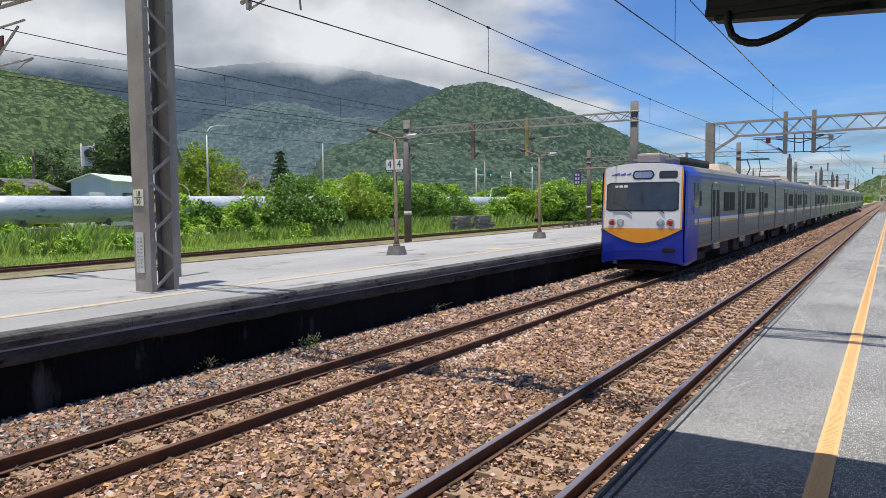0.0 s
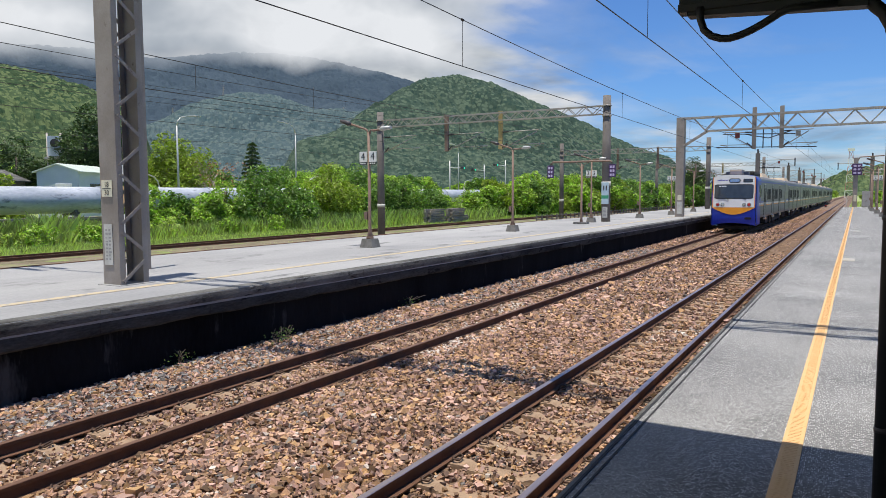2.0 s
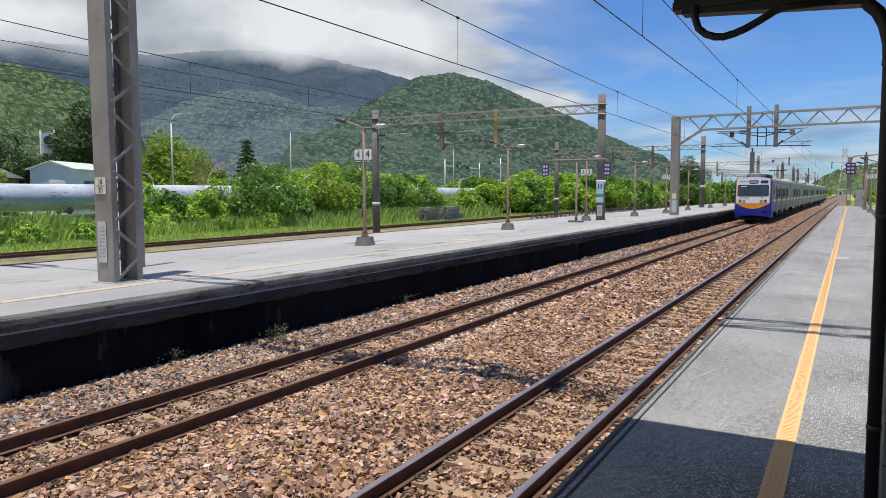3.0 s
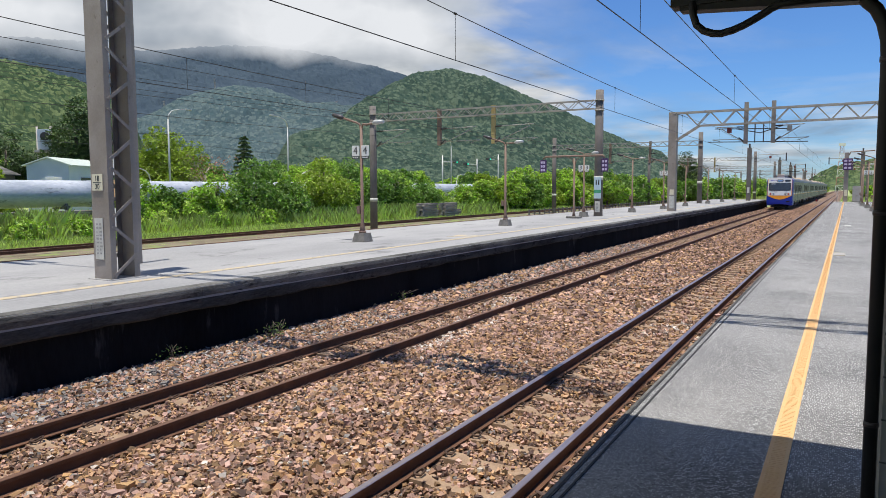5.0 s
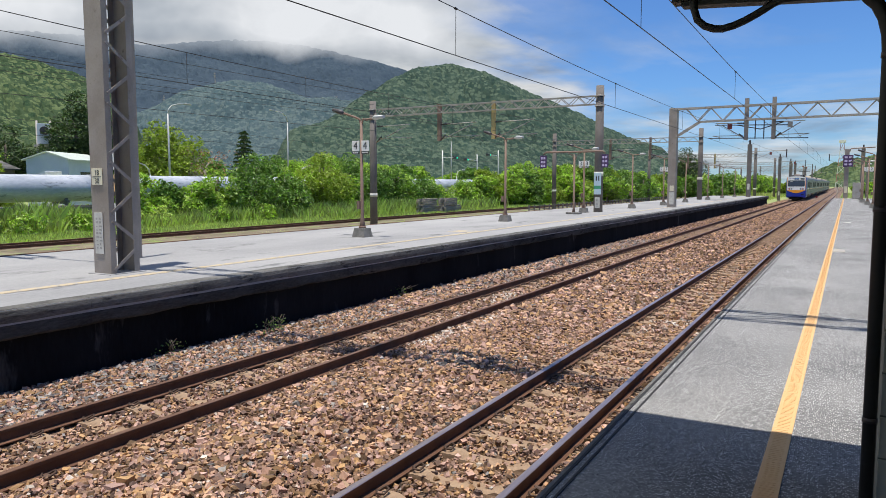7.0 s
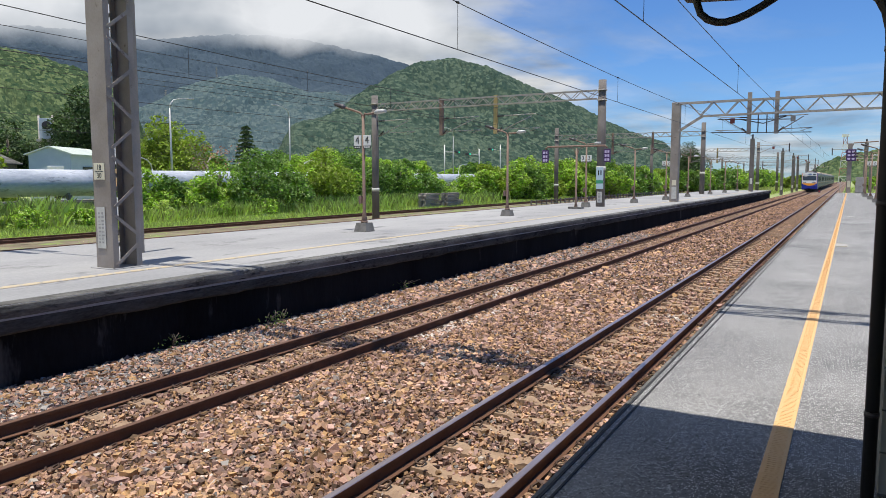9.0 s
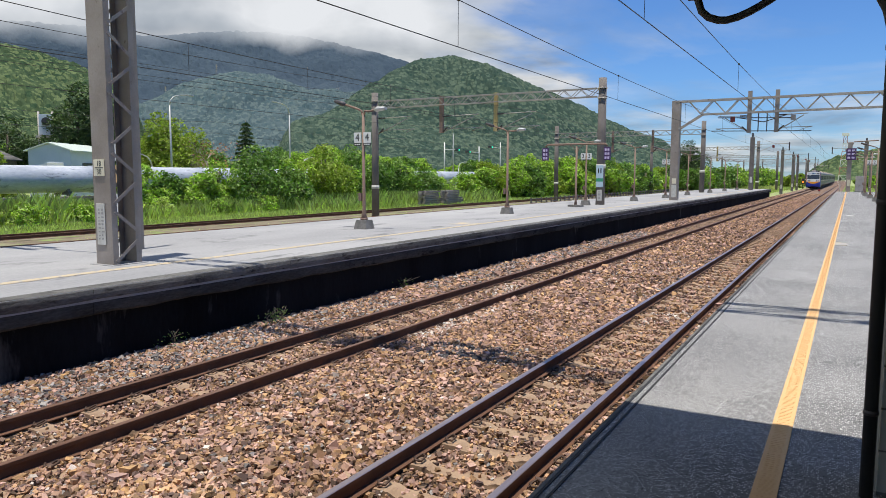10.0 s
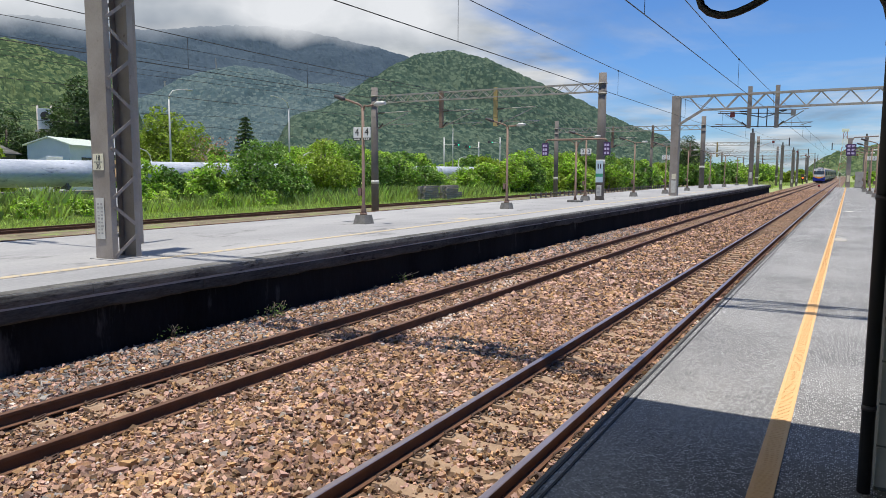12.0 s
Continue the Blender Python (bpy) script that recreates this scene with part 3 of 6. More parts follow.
def make_stones(name, mat, count, x0, x1, y0, y1, size, seed, label, power=1.0, mask=None):
    """Loose angular stones lying on the bed, joined."""
    rng = np.random.RandomState(seed)
    cube = np.array([(a, c, d) for a in (-1, 1) for c in (-1, 1) for d in (-1, 1)]) * 0.8
    tri = np.array([(0, 1, 3), (0, 3, 2), (4, 6, 7), (4, 7, 5), (0, 4, 5), (0, 5, 1), (2, 3, 7), (2, 7, 6), (0, 2, 6), (0, 6, 4), (1, 5, 7), (1, 7, 3)])
    x = x0 + (x1 - x0) * rng.rand(count)
    y = y0 + (y1 - y0) * rng.rand(count) ** power
    ok = np.ones(count, bool)
    for c in (NEAR_C, FAR_C):
        for s in (-1, 1):
            ok &= np.abs(x - c - s * RAIL_HALF) > 0.085
    inside = (np.abs(x - NEAR_C) < 0.5) | (np.abs(x - FAR_C) < 0.5)
    on_sleeper = np.abs((y - SLEEPER_START + 0.2925) % 0.585 - 0.2925) < 0.125
    near_rails = (np.abs(x - NEAR_C) < 0.92) | (np.abs(x - FAR_C) < 0.92)
    ok &= ~inside | (rng.rand(count) < 0.7)
    ok &= ~(on_sleeper & near_rails) | (rng.rand(count) < np.where(x < -5, 0.8, 0.42))
    if mask is not None:
        ok &= mask(x, y, rng)
    x, y = x[ok], y[ok]
    k = len(x)
    z = -0.170 + 0.06 * np.exp(-((x + 4.8) / 0.75) ** 2) + rng.uniform(-0.016, 0.040, k)
    z[(np.abs(x - NEAR_C) < 0.5) | (np.abs(x - FAR_C) < 0.5)] -= 0.026
    s = size * rng.lognormal(0, 0.28, (k, 1, 1)) * rng.uniform(0.6, 1.25, (k, 1, 3))
    s[(np.abs(x - NEAR_C) < 0.5) | (np.abs(x - FAR_C) < 0.5)] *= 0.78
    pts = cube[None] * rng.uniform(0.60, 1.12, (k, 8, 1)) * s * rng.uniform(0.72, 1.2, (k, 8, 3))
    a = rng.uniform(0, 2 * np.pi, (k, 3)) * np.array([0.4, 0.4, 1.0])
    for ax, (i, j) in enumerate(((1, 2), (0, 2), (0, 1))):
        c, n = np.cos(a[:, ax])[:, None], np.sin(a[:, ax])[:, None]
        p, q = pts[..., i].copy(), pts[..., j].copy()
        pts[..., i], pts[..., j] = c * p - n * q, n * p + c * q
    pts[..., 2] *= 0.9
    pts += np.stack([x, y, z], -1)[:, None]
    f = (tri[None] + 8 * np.arange(k)[:, None, None]).reshape(-1, 3)
    ob = new(name, mesh_from(name, pts.reshape(-1, 3), f, mat))
    return tagged(ob, label, "ballast", kind="stuff")


make_stones("ballast_stones", M_STONE, 78000, -9.05, -1.32, 1.2, 13, 0.028, 1, "angular rust-brown ballast stones")
make_stones("ballast_stones", M_STONE, 52000, -9.05, -1.32, 13, 125, 0.046, 2, "angular rust-brown ballast stones", 2.1)
make_stones("pale_stones", M_STONE_PALE, 4200, -9.05, -1.32, 1.2, 24, 0.023, 3, "pale cream stones scattered in the ballast", 1.3)
make_stones("grey_stones", M_STONE_GREY, 14000, -9.05, -7.45, 1.2, 34, 0.029, 4, "grey ballast stones beside the platform wall", 1.4)
make_stones("grey_stones", M_STONE_GREY, 2600, -7.4, -1.32, 1.2, 24, 0.028, 6, "grey ballast stones among the brown ones", 1.3)
for k, (px, py, w, h) in enumerate(((-2.85, 13.6, 0.5, 0.7), (-6.0, 10.6, 0.25, 0.9), (-6.4, 12.6, 0.6, 0.8), (-7.0, 15.2, 0.4, 0.8))):
    make_stones("pale_stones", M_STONE_PALE, 380, px - w, px + w, py - h, py + h, 0.030, 40 + k, "patch of pale crushed stone on the track")
# dark greasy stones, spread to fill out the gantry's shadow blotch as well
make_stones("dark_stones", M_STONE_DARK, 900, -5.9, -3.7, 8.5, 9.9, 0.032, 60, "dark oily ballast stones deepening the shadow blotch between the tracks", mask=lambda x, y, rng: ((x + 4.7) / 1.1) ** 2 + ((y - 9.1) / 0.55) ** 2 < rng.uniform(0.3, 1.1, len(x)))
# ---- train ----
M_SILVER = material("brushed_stainless_side", (0.14, 0.145, 0.148), (0.29, 0.295, 0.295), 0.8, 0.42, 0.1, metal=0.75, fine=30, dist=0.002, stretch=(1, 0.15, 6))
M_BLUE = material("train_blue_paint", (0.010, 0.030, 0.34), (0.015, 0.042, 0.42), 1.5, 0.32, 0.05, fine=20)
M_TWHITE = material("train_white_paint", (0.64, 0.64, 0.64), (0.72, 0.72, 0.71), 1.5, 0.35, 0.05, fine=20, spots=((0.45, 0.44, 0.42), 0.64, 2.0))
M_ORANGE = material("train_orange_paint", (0.86, 0.33, 0.02), (0.92, 0.38, 0.03), 1.5, 0.4, 0.05, fine=20)
# base lifted towards grey in place of part of the reflected sky
M_GLASS = material("dark_train_glass", (0.030, 0.034, 0.038), (0.055, 0.06, 0.065), 0.8, 0.14, 0.0, fine=3, spec=0.8)
M_SIDEGLASS = material("tinted_side_glass", (0.012, 0.014, 0.016), (0.03, 0.032, 0.036), 0.8, 0.5, 0.0, fine=3, spec=0.06)
M_GASKET = material("black_rubber_gasket", (0.012, 0.012, 0.012), (0.02, 0.02, 0.02), 5, 0.7, 0.0)
M_ROOF = material("grey_train_roof", (0.12, 0.12, 0.125), (0.20, 0.20, 0.20), 0.8, 0.8, 0.2, fine=12)
M_POD = material("tan_roof_unit", (0.36, 0.28, 0.20), (0.48, 0.40, 0.30), 1.2, 0.75, 0.2, fine=12)
M_UNDER = material("sooty_underframe", (0.014, 0.013, 0.012), (0.04, 0.035, 0.03), 2.0, 0.9, 0.3, fine=20)
M_LENS = material("chrome_lamp_lens", (0.45, 0.45, 0.45), (0.6, 0.6, 0.6), 20, 0.2, 0.2, metal=0.8)
M_RED = glowing("lit_red_tail_lamp", (0.34, 0.010, 0.013), 0.12)
M_LOGO = material("violet_logo_paint", (0.10, 0.09, 0.35), (0.13, 0.12, 0.40), 5, 0.5, 0.0)

CAR = 20.0


def front_y(x, z):
    return 0.10 * max(0.0, z - 1.6) + 0.13 * (abs(x) / 1.3) ** 2.2 + 0.10 * max(0.0, 0.9 - z)


def panel(outline, out, nx=10, nz=6, thick=0.02):
    """A slab that follows the cab's front; outline(u) gives x and the lower and upper z there."""
    bm = bmesh.new()
    grid = []
    for layer in (out, out - thick):
        rows = []
        for i in range(nx + 1):
            x, z0, z1 = outline(i / nx)
            rows.append([bm.verts.new((x, front_y(x, z0 + (z1 - z0) * j / nz) - layer, z0 + (z1 - z0) * j / nz)) for j in range(nz + 1)])
        grid.append(rows)
    for g in grid:
        for i in range(nx):
            for j in range(nz):
                bm.faces.new((g[i][j], g[i + 1][j], g[i + 1][j + 1], g[i][j + 1]))
    a, b = grid
    rim = [(i, 0) for i in range(nx)] + [(nx, j) for j in range(nz)] + [(i, nz) for i in range(nx, 0, -1)] + [(0, j) for j in range(nz, 0, -1)]
    for (i, j), (k, l) in zip(rim, rim[1:] + rim[:1]):
        bm.faces.new((a[i][j], a[k][l], b[k][l], b[i][j]))
    return bm


def rounded(x0, x1, z0, z1, r):
    """An outline with rounded corners."""
    def at(u):
        x = x0 + (x1 - x0) * u
        d = min(x - x0, x1 - x)
        c = r - math.sqrt(max(0.0, r * r - max(0.0, r - d) ** 2)) if d < r else 0.0
        return x, z0 + c, z1 - c
    return at


ROOF_LINE = [(1.40, 3.22), (1.37, 3.36), (1.24, 3.50), (0.9, 3.60), (0.45, 3.65), (0.0, 3.665)]


def body_section(low):
    right = [(1.34, low), (1.40, low + 0.12)] + ROOF_LINE
    return right + [(-x, z) for x, z in right[-2::-1]]


def make_train():
    train = thing("train", (FAR_C, 22.7, 0), "blue, white and silver electric commuter train with orange front band", "train")
    shared = {}

    def share(name, build, mat, parent, at, label=""):
        if name not in shared:
            shared[name] = finish(name, build(), mat)
        ob = new(name.split(":")[0], shared[name])
        ob.parent, ob.location = parent, at
        return tagged(ob, label)

    for i in range(8):
        y0 = i * CAR
        start = 1.55 if i == 0 else 0.16
        bm = add_profile(bmesh.new(), body_section(0.86), start, CAR - 0.22)
        car = part("car", bm, M_SILVER, train, "silver corrugated stainless car body")
        car.location.y = y0
        for s in (-1, 1):
            share("cant_stripe", lambda: box((-0.003, 1.5, 3.15), (0.003, CAR - 0.25, 3.24)), M_BLUE, car, (s * 1.4005, 0, 0))
            share("white_band", lambda: box((-0.004, 1.2, 1.71), (0.004, CAR - 0.25, 1.83)), M_TWHITE, car, (s * 1.4005, 0, 0))
            share("blue_band", lambda: box((-0.004, 1.2, 1.84), (0.004, 6.5, 1.93)), M_BLUE, car, (s * 1.4005, 0, 0))
            share("orange_band", lambda: box((-0.004, 1.2, 1.64), (0.004, CAR - 0.25, 1.70)), M_ORANGE, car, (s * 1.4005, 0, 0))
            for yd in (4.4, 9.6, 15.0):
                door = share("door", lambda: box((-0.012, -0.65, 1.0), (0.012, 0.65, 3.02), 0.006), M_SILVER, car, (s * 1.402, yd, 0), "sliding passenger door")
                for k in (-1, 1):
                    share("door_glass", lambda: box((-0.006, -0.20, 1.85), (0.006, 0.20, 2.80), 0.004), M_SIDEGLASS, car, (s * 1.414, yd + 0.32 * k, 0))
                    share("door_gap", lambda: box((-0.005, -0.03, 1.0), (0.005, 0.03, 3.02)), M_GASKET, car, (s * 1.412, yd + 0.66 * k, 0))
                share("door_lamp", lambda: box((-0.01, -0.22, 3.03), (0.01, 0.22, 3.09)), M_CREAM, car, (s * 1.405, yd, 0))
                share("step_box", lambda: box((-0.07, -0.45, 0.70), (0.07, 0.45, 0.90), 0.02), M_LENS, car, (s * 1.41, yd, 0), "grey steel door step")
            for yw in (6.4, 7.55, 11.4, 12.7, 16.6):
                win = share("window_frame", lambda: box((-0.008, -0.52, 2.02), (0.008, 0.52, 2.74), 0.006), M_GASKET, car, (s * 1.402, yw, 0))
                share("window_glass", lambda: box((-0.004, -0.46, 2.08), (0.004, 0.46, 2.68)), M_SIDEGLASS, car, (s * 1.410, yw, 0))
            for yb in (2.6, CAR - 3.4):
                bog = share("bogie_frame", lambda: box((-0.06, -1.6, 0.36), (0.06, 1.6, 0.66), 0.05), M_UNDER, car, (s * 1.05, yb, 0))
                for k in (-1, 1):
                    share("wheel", lambda: tube([(-0.06, 0, 0.42), (0.06, 0, 0.42)], 0.41, 20), M_UNDER, car, (s * 0.57, yb + k * 1.05, 0))
            for yu, ln in ((6.7, 1.6), (9.2, 1.2), (11.8, 2.0)):
                share("equipment_box:%d" % int(yu), lambda: box((-0.25, -ln / 2, 0.36), (0.25, ln / 2, 0.86), 0.03), M_UNDER, car, (s * 1.05, yu, 0))
        share("roof_skin", lambda: add_profile(bmesh.new(), [(1.378, 3.362), (1.248, 3.507), (0.9, 3.608), (0.45, 3.658), (0.0, 3.673), (-0.45, 3.658), (-0.9, 3.608), (-1.248, 3.507), (-1.378, 3.362)], 1.6, CAR - 0.3), M_ROOF, car, (0, 0, 0), "dark grey roof")
        share("underframe", lambda: box((-0.95, 0.7, 0.48), (0.95, CAR - 0.4, 0.88), 0.02), M_UNDER, car, (0, 0, 0), "sooty black underframe")
        share("gangway", lambda: box((-0.6, CAR - 0.3, 1.0), (0.6, CAR + 0.25, 3.2)), M_GASKET, car, (0, 0, 0))

        def pod():
            bm = bmesh.new()
            add_profile(bm, [(-0.85, 3.58), (0.85, 3.58), (0.66, 3.93), (-0.66, 3.93)], 0, 4.2)
            for v in bm.verts:
                if v.co.z > 3.7:
                    v.co.y = 0.5 if v.co.y < 1 else 3.7
            return bm
        if i in (0, 2, 3, 5, 6, 7):
            share("roof_unit", pod, M_POD, car, (0, 8.0, 0), "tan roof air conditioner")
            share("roof_grille", lambda: box((-0.7, 0, 3.6), (0.7, 3.0, 3.84), 0.05), M_ROOF, car, (0, 1.4 if i == 0 else 3.0, 0))
        if i in (1, 4):
            share("roof_unit", pod, M_POD, car, (0, 7.0, 0), "tan roof air conditioner")
            for x in (-0.35, 0.35):
                part("pantograph_arm", add_bar(bmesh.new(), (x, 1.4, 3.68), (x * 0.8, 2.4, 4.25), 0.05, 0.05), M_UNDER, car, "dark raised pantograph arm")
                part("pantograph_arm", add_bar(bmesh.new(), (x * 0.8, 2.4, 4.25), (x * 0.9, 1.5, 4.72), 0.04, 0.04), M_UNDER, car, "dark raised pantograph arm")
                part("pantograph_base", add_bar(bmesh.new(), (x, 1.2, 3.66), (x, 2.6, 3.70), 0.06, 0.06), M_UNDER, car)
            for y, z in ((1.5, 4.74), (1.75, 4.70)):
                part("contact_strip", add_bar(bmesh.new(), (-0.85, y, z), (0.85, y, z), 0.05, 0.04), M_UNDER, car)
        if i:
            continue
        # tan unit and dark duct over the cab
        part("cab_roof_unit", box((-0.35, 0.75, 3.60), (0.40, 1.95, 3.98), 0.07), M_POD, car, "tan roof unit")
        part("cab_roof_duct", box((-0.8, 2.1, 3.55), (0.95, 5.6, 3.90), 0.14), M_UNDER, car)
        # blue cab shell
        bm = bmesh.new()
        rings = []
        for y, w in ((0.0, 0.0), (0.0, 0.955), (0.13, 0.985), (0.6, 1.0), (1.56, 1.0)):
            if w == 0.0:
                continue
            ring = []
            for x, z in body_section(0.38):
                lean = front_y(x * 0.93, z) if y < 0.5 else 0.0
                zz = z
                if z < 0.6 and abs(x) < 1.36:
                    zz = 0.40
                back = 0.55 * (z - 0.4) / 3.2 if y > 1.0 else 0.0
                ring.append(bm.verts.new((x * w, y + lean - (0.03 if y < 0.5 else 0) + back, zz if y < 1.0 else max(zz, 0.5))))
            rings.append(ring)
        for a, b in zip(rings, rings[1:]):
            for k in range(len(a)):
                bm.faces.new((a[k], a[(k + 1) % len(a)], b[(k + 1) % len(a)], b[k]))
        for v in bm.verts:
            if v.co.y > 0.9:
                v.co.x *= 1.004
                v.co.z += 0.004 if v.co.z > 3 else 0
        # front closed by a grid that follows the curve
        nose = panel(lambda u: (-1.30 + 2.60 * u, 0.42 + 0.16 * (1 - (2 * u - 1) ** 2), 3.62 - 0.16 * abs(2 * u - 1) ** 2.5), 0.015, 16, 10, 0.03)
        for f in nose.faces:
            bm.faces.new([bm.verts.new(v.co) for v in f.verts])
        nose.free()
        part("cab_shell", bm, M_BLUE, car, "glossy blue cab shell")
        part("white_mask", panel(lambda u: (-1.22 + 2.44 * u, 1.57, 3.64 - 0.13 * abs(2 * u - 1) ** 2.5), 0.032, 14, 8, 0.02), M_TWHITE, car, "white cab front")
        for s in (-1, 1):
            part("orange_edge", panel(lambda u: (s * (1.225 + 0.045 * u), 1.57, 3.48), 0.033, 2, 8, 0.02), M_ORANGE, car)
        part("orange_bib", panel(lambda u: (-1.27 + 2.54 * u, 1.10 + 0.45 * abs(2 * u - 1) ** 1.7, 1.566), 0.034, 20, 4, 0.02), M_ORANGE, car, "orange band with a curved lower edge")
        shield = part("windscreen_frame", panel(rounded(-1.16, 1.16, 2.11, 3.03, 0.06), 0.040, 20, 6, 0.02), M_GASKET, car)
        part("windscreen", panel(rounded(-1.12, 1.12, 2.15, 2.99, 0.05), 0.046, 20, 6, 0.02), M_GLASS, shield, "dark reflecting windscreen")
        for k in range(3):
            part("fleet_number_bar", panel(lambda u: (-0.88 + 0.16 * k + 0.12 * u, 2.87, 2.94), 0.050, 2, 1, 0.008), M_TWHITE, shield)
        oval = part("oval_marker_frame", panel(rounded(-0.30, 0.40, 3.12, 3.40, 0.13), 0.040, 16, 4, 0.02), M_GASKET, car)
        part("oval_marker", panel(rounded(-0.25, 0.35, 3.16, 3.36, 0.10), 0.045, 16, 4, 0.02), M_LENS, oval, "chrome oval marker lamp")
        disp = part("route_display_frame", panel(rounded(0.55, 1.10, 3.14, 3.37, 0.03), 0.040, 10, 3, 0.02), M_GASKET, car)
        part("route_display", panel(rounded(0.59, 1.06, 3.18, 3.33, 0.02), 0.045, 10, 3, 0.02), M_GLASS, disp)
        for a, b in ((-1.0, -0.72), (-0.70, -0.52), (-0.48, -0.34)):
            part("logo_shape", panel(lambda u: (a + (b - a) * u, 3.25 + 0.02 * u, 3.29 + 0.06 * u), 0.038, 3, 1, 0.008), M_LOGO, car)
        for s in (-1, 1):
            for x, red in ((0.93, True), (0.64, False)):
                y = front_y(x, 1.74)
                bowl = part("lamp_bowl", tube([(s * x, y + 0.05, 1.74), (s * x, y - 0.055, 1.74)], 0.125, 16), M_LENS, car, "round chrome lamp bowl")
                part("lamp_lens", tube([(s * x, y - 0.05, 1.74), (s * x, y - 0.07, 1.74)], [0.095, 0.07], 14), M_RED if red else M_LENS, bowl, "lit red tail lamp" if red else "")
        for x in (-0.28, 0.75):
            part("wiper", tube([(x, front_y(x, 2.05) - 0.06, 2.03), (x - 0.28, front_y(x, 2.3) - 0.07, 2.28), (x - 0.62, front_y(x, 2.4) - 0.065, 2.40)], 0.014, 6), M_GASKET, car)
        part("coupler_hatch", panel(rounded(0.68, 1.08, 0.80, 0.95, 0.03), 0.022, 6, 2, 0.01), M_GASKET, car)
        # added plate, black so that it reads as the shadow under the nose
        part("shadow_plough", box((-0.95, 0.55, 0.18), (0.95, 0.68, 0.45), 0.03), M_GASKET, car)
        for s in (-1, 1):
            part("cab_side_window", box((-0.006, 1.12, 2.2), (0.006, 1.68, 3.0), 0.004), M_GLASS, car).location.x = s * 1.411
            part("cab_grille", box((-0.006, 1.85, 2.25), (0.006, 2.15, 2.75), 0.004), M_GASKET, car).location.x = s * 1.404
            part("grab_rail", tube([(s * 1.44, 0.9, 2.0), (s * 1.44, 0.9, 2.5)], 0.015, 6), M_LENS, car)
    return train


TRAIN = make_train()
# ---- gantries and poles ----


def writing(name, text, size, mat, parent, at, turn=(90, 0, 0), stretch=1.0):
    """Raised characters in the built-in font, centred at a place on the parent."""
    curve = bpy.data.curves.new(name, "FONT")
    curve.body, curve.size, curve.extrude, curve.align_x, curve.align_y = text, size, 0.002, "CENTER", "CENTER"
    curve.resolution_u = 3
    ob = new(name, curve)
    bpy.context.view_layer.update()
    me = bpy.data.meshes.new_from_object(ob.evaluated_get(bpy.context.evaluated_depsgraph_get()))
    scene.collection.objects.unlink(ob)
    bpy.data.objects.remove(ob)
    me.materials.clear()
    me.materials.append(mat)
    ob = new(name, me)
    ob.parent = parent
    ob.matrix_basis = pose(*at, *turn) @ Matrix.Diagonal((stretch, 1, 1, 1))
    return ob


def truss(x0, x1, z0, z1, depth, step, chord, web):
    """A box truss along x: four chords, laced on all sides."""
    bm = bmesh.new()
    for y in (-depth / 2, depth / 2):
        for z in (z0, z1):
            add_bar(bm, (x0, y, z), (x1, y, z), chord, chord)
    n = max(2, round((x1 - x0) / step))
    for y in (-depth / 2, depth / 2):
        for i in range(n):
            a, b = x0 + (x1 - x0) * i / n, x0 + (x1 - x0) * (i + 1) / n
            up = i % 2 == 0
            add_bar(bm, (a, y, z0 if up else z1), (b, y, z1 if up else z0), web, web)
    for z in (z0, z1):
        for i in range(0, n, 2):
            a, b = x0 + (x1 - x0) * i / n, x0 + (x1 - x0) * min(i + 2, n) / n
            add_bar(bm, (a, -depth / 2, z), (b, depth / 2, z), web, web)
    return bm


def cantilever(parent, x, z, way, reach):
    """Insulated arms that hold the wires at x + way * reach."""
    e = x + way * reach
    part("top_arm", tube([(x, 0, z + 0.95), (e + way * 0.25, 0, z + 1.0)], 0.028, 6), M_GALV, parent)
    part("stay_arm", tube([(x, 0, z - 0.05), (x + way * reach * 0.5, 0, z + 0.42), (e, 0, z + 0.9)], 0.03, 6), M_GALV, parent)
    part("registration_arm", tube([(x + way * 0.2, 0, z + 0.18), (e + way * 0.5, 0, z + 0.20)], 0.022, 6), M_GALV, parent)
    part("steady_arm", tube([(e + way * 0.45, 0, z + 0.18), (e + way * 0.2, 0, z + 0.14), (e - way * 0.15, 0, z + 0.02)], 0.016, 6), M_GALV, parent)
    for a, b in (((x + way * 0.10, z + 0.955), (x + way * 0.55, z + 0.965)), ((x + way * 0.08, z + 0.0), (x + way * 0.42, z + 0.30))):
        bm = bmesh.new()
        pts = [(a[0] + (b[0] - a[0]) * k / 16, 0, a[1] + (b[1] - a[1]) * k / 16) for k in range(17)]
        add_tube(bm, pts, [0.055 if k % 2 else 0.03 for k in range(17)], 8)
        part("insulator", bm, M_INSUL, parent, "dark ribbed insulator")


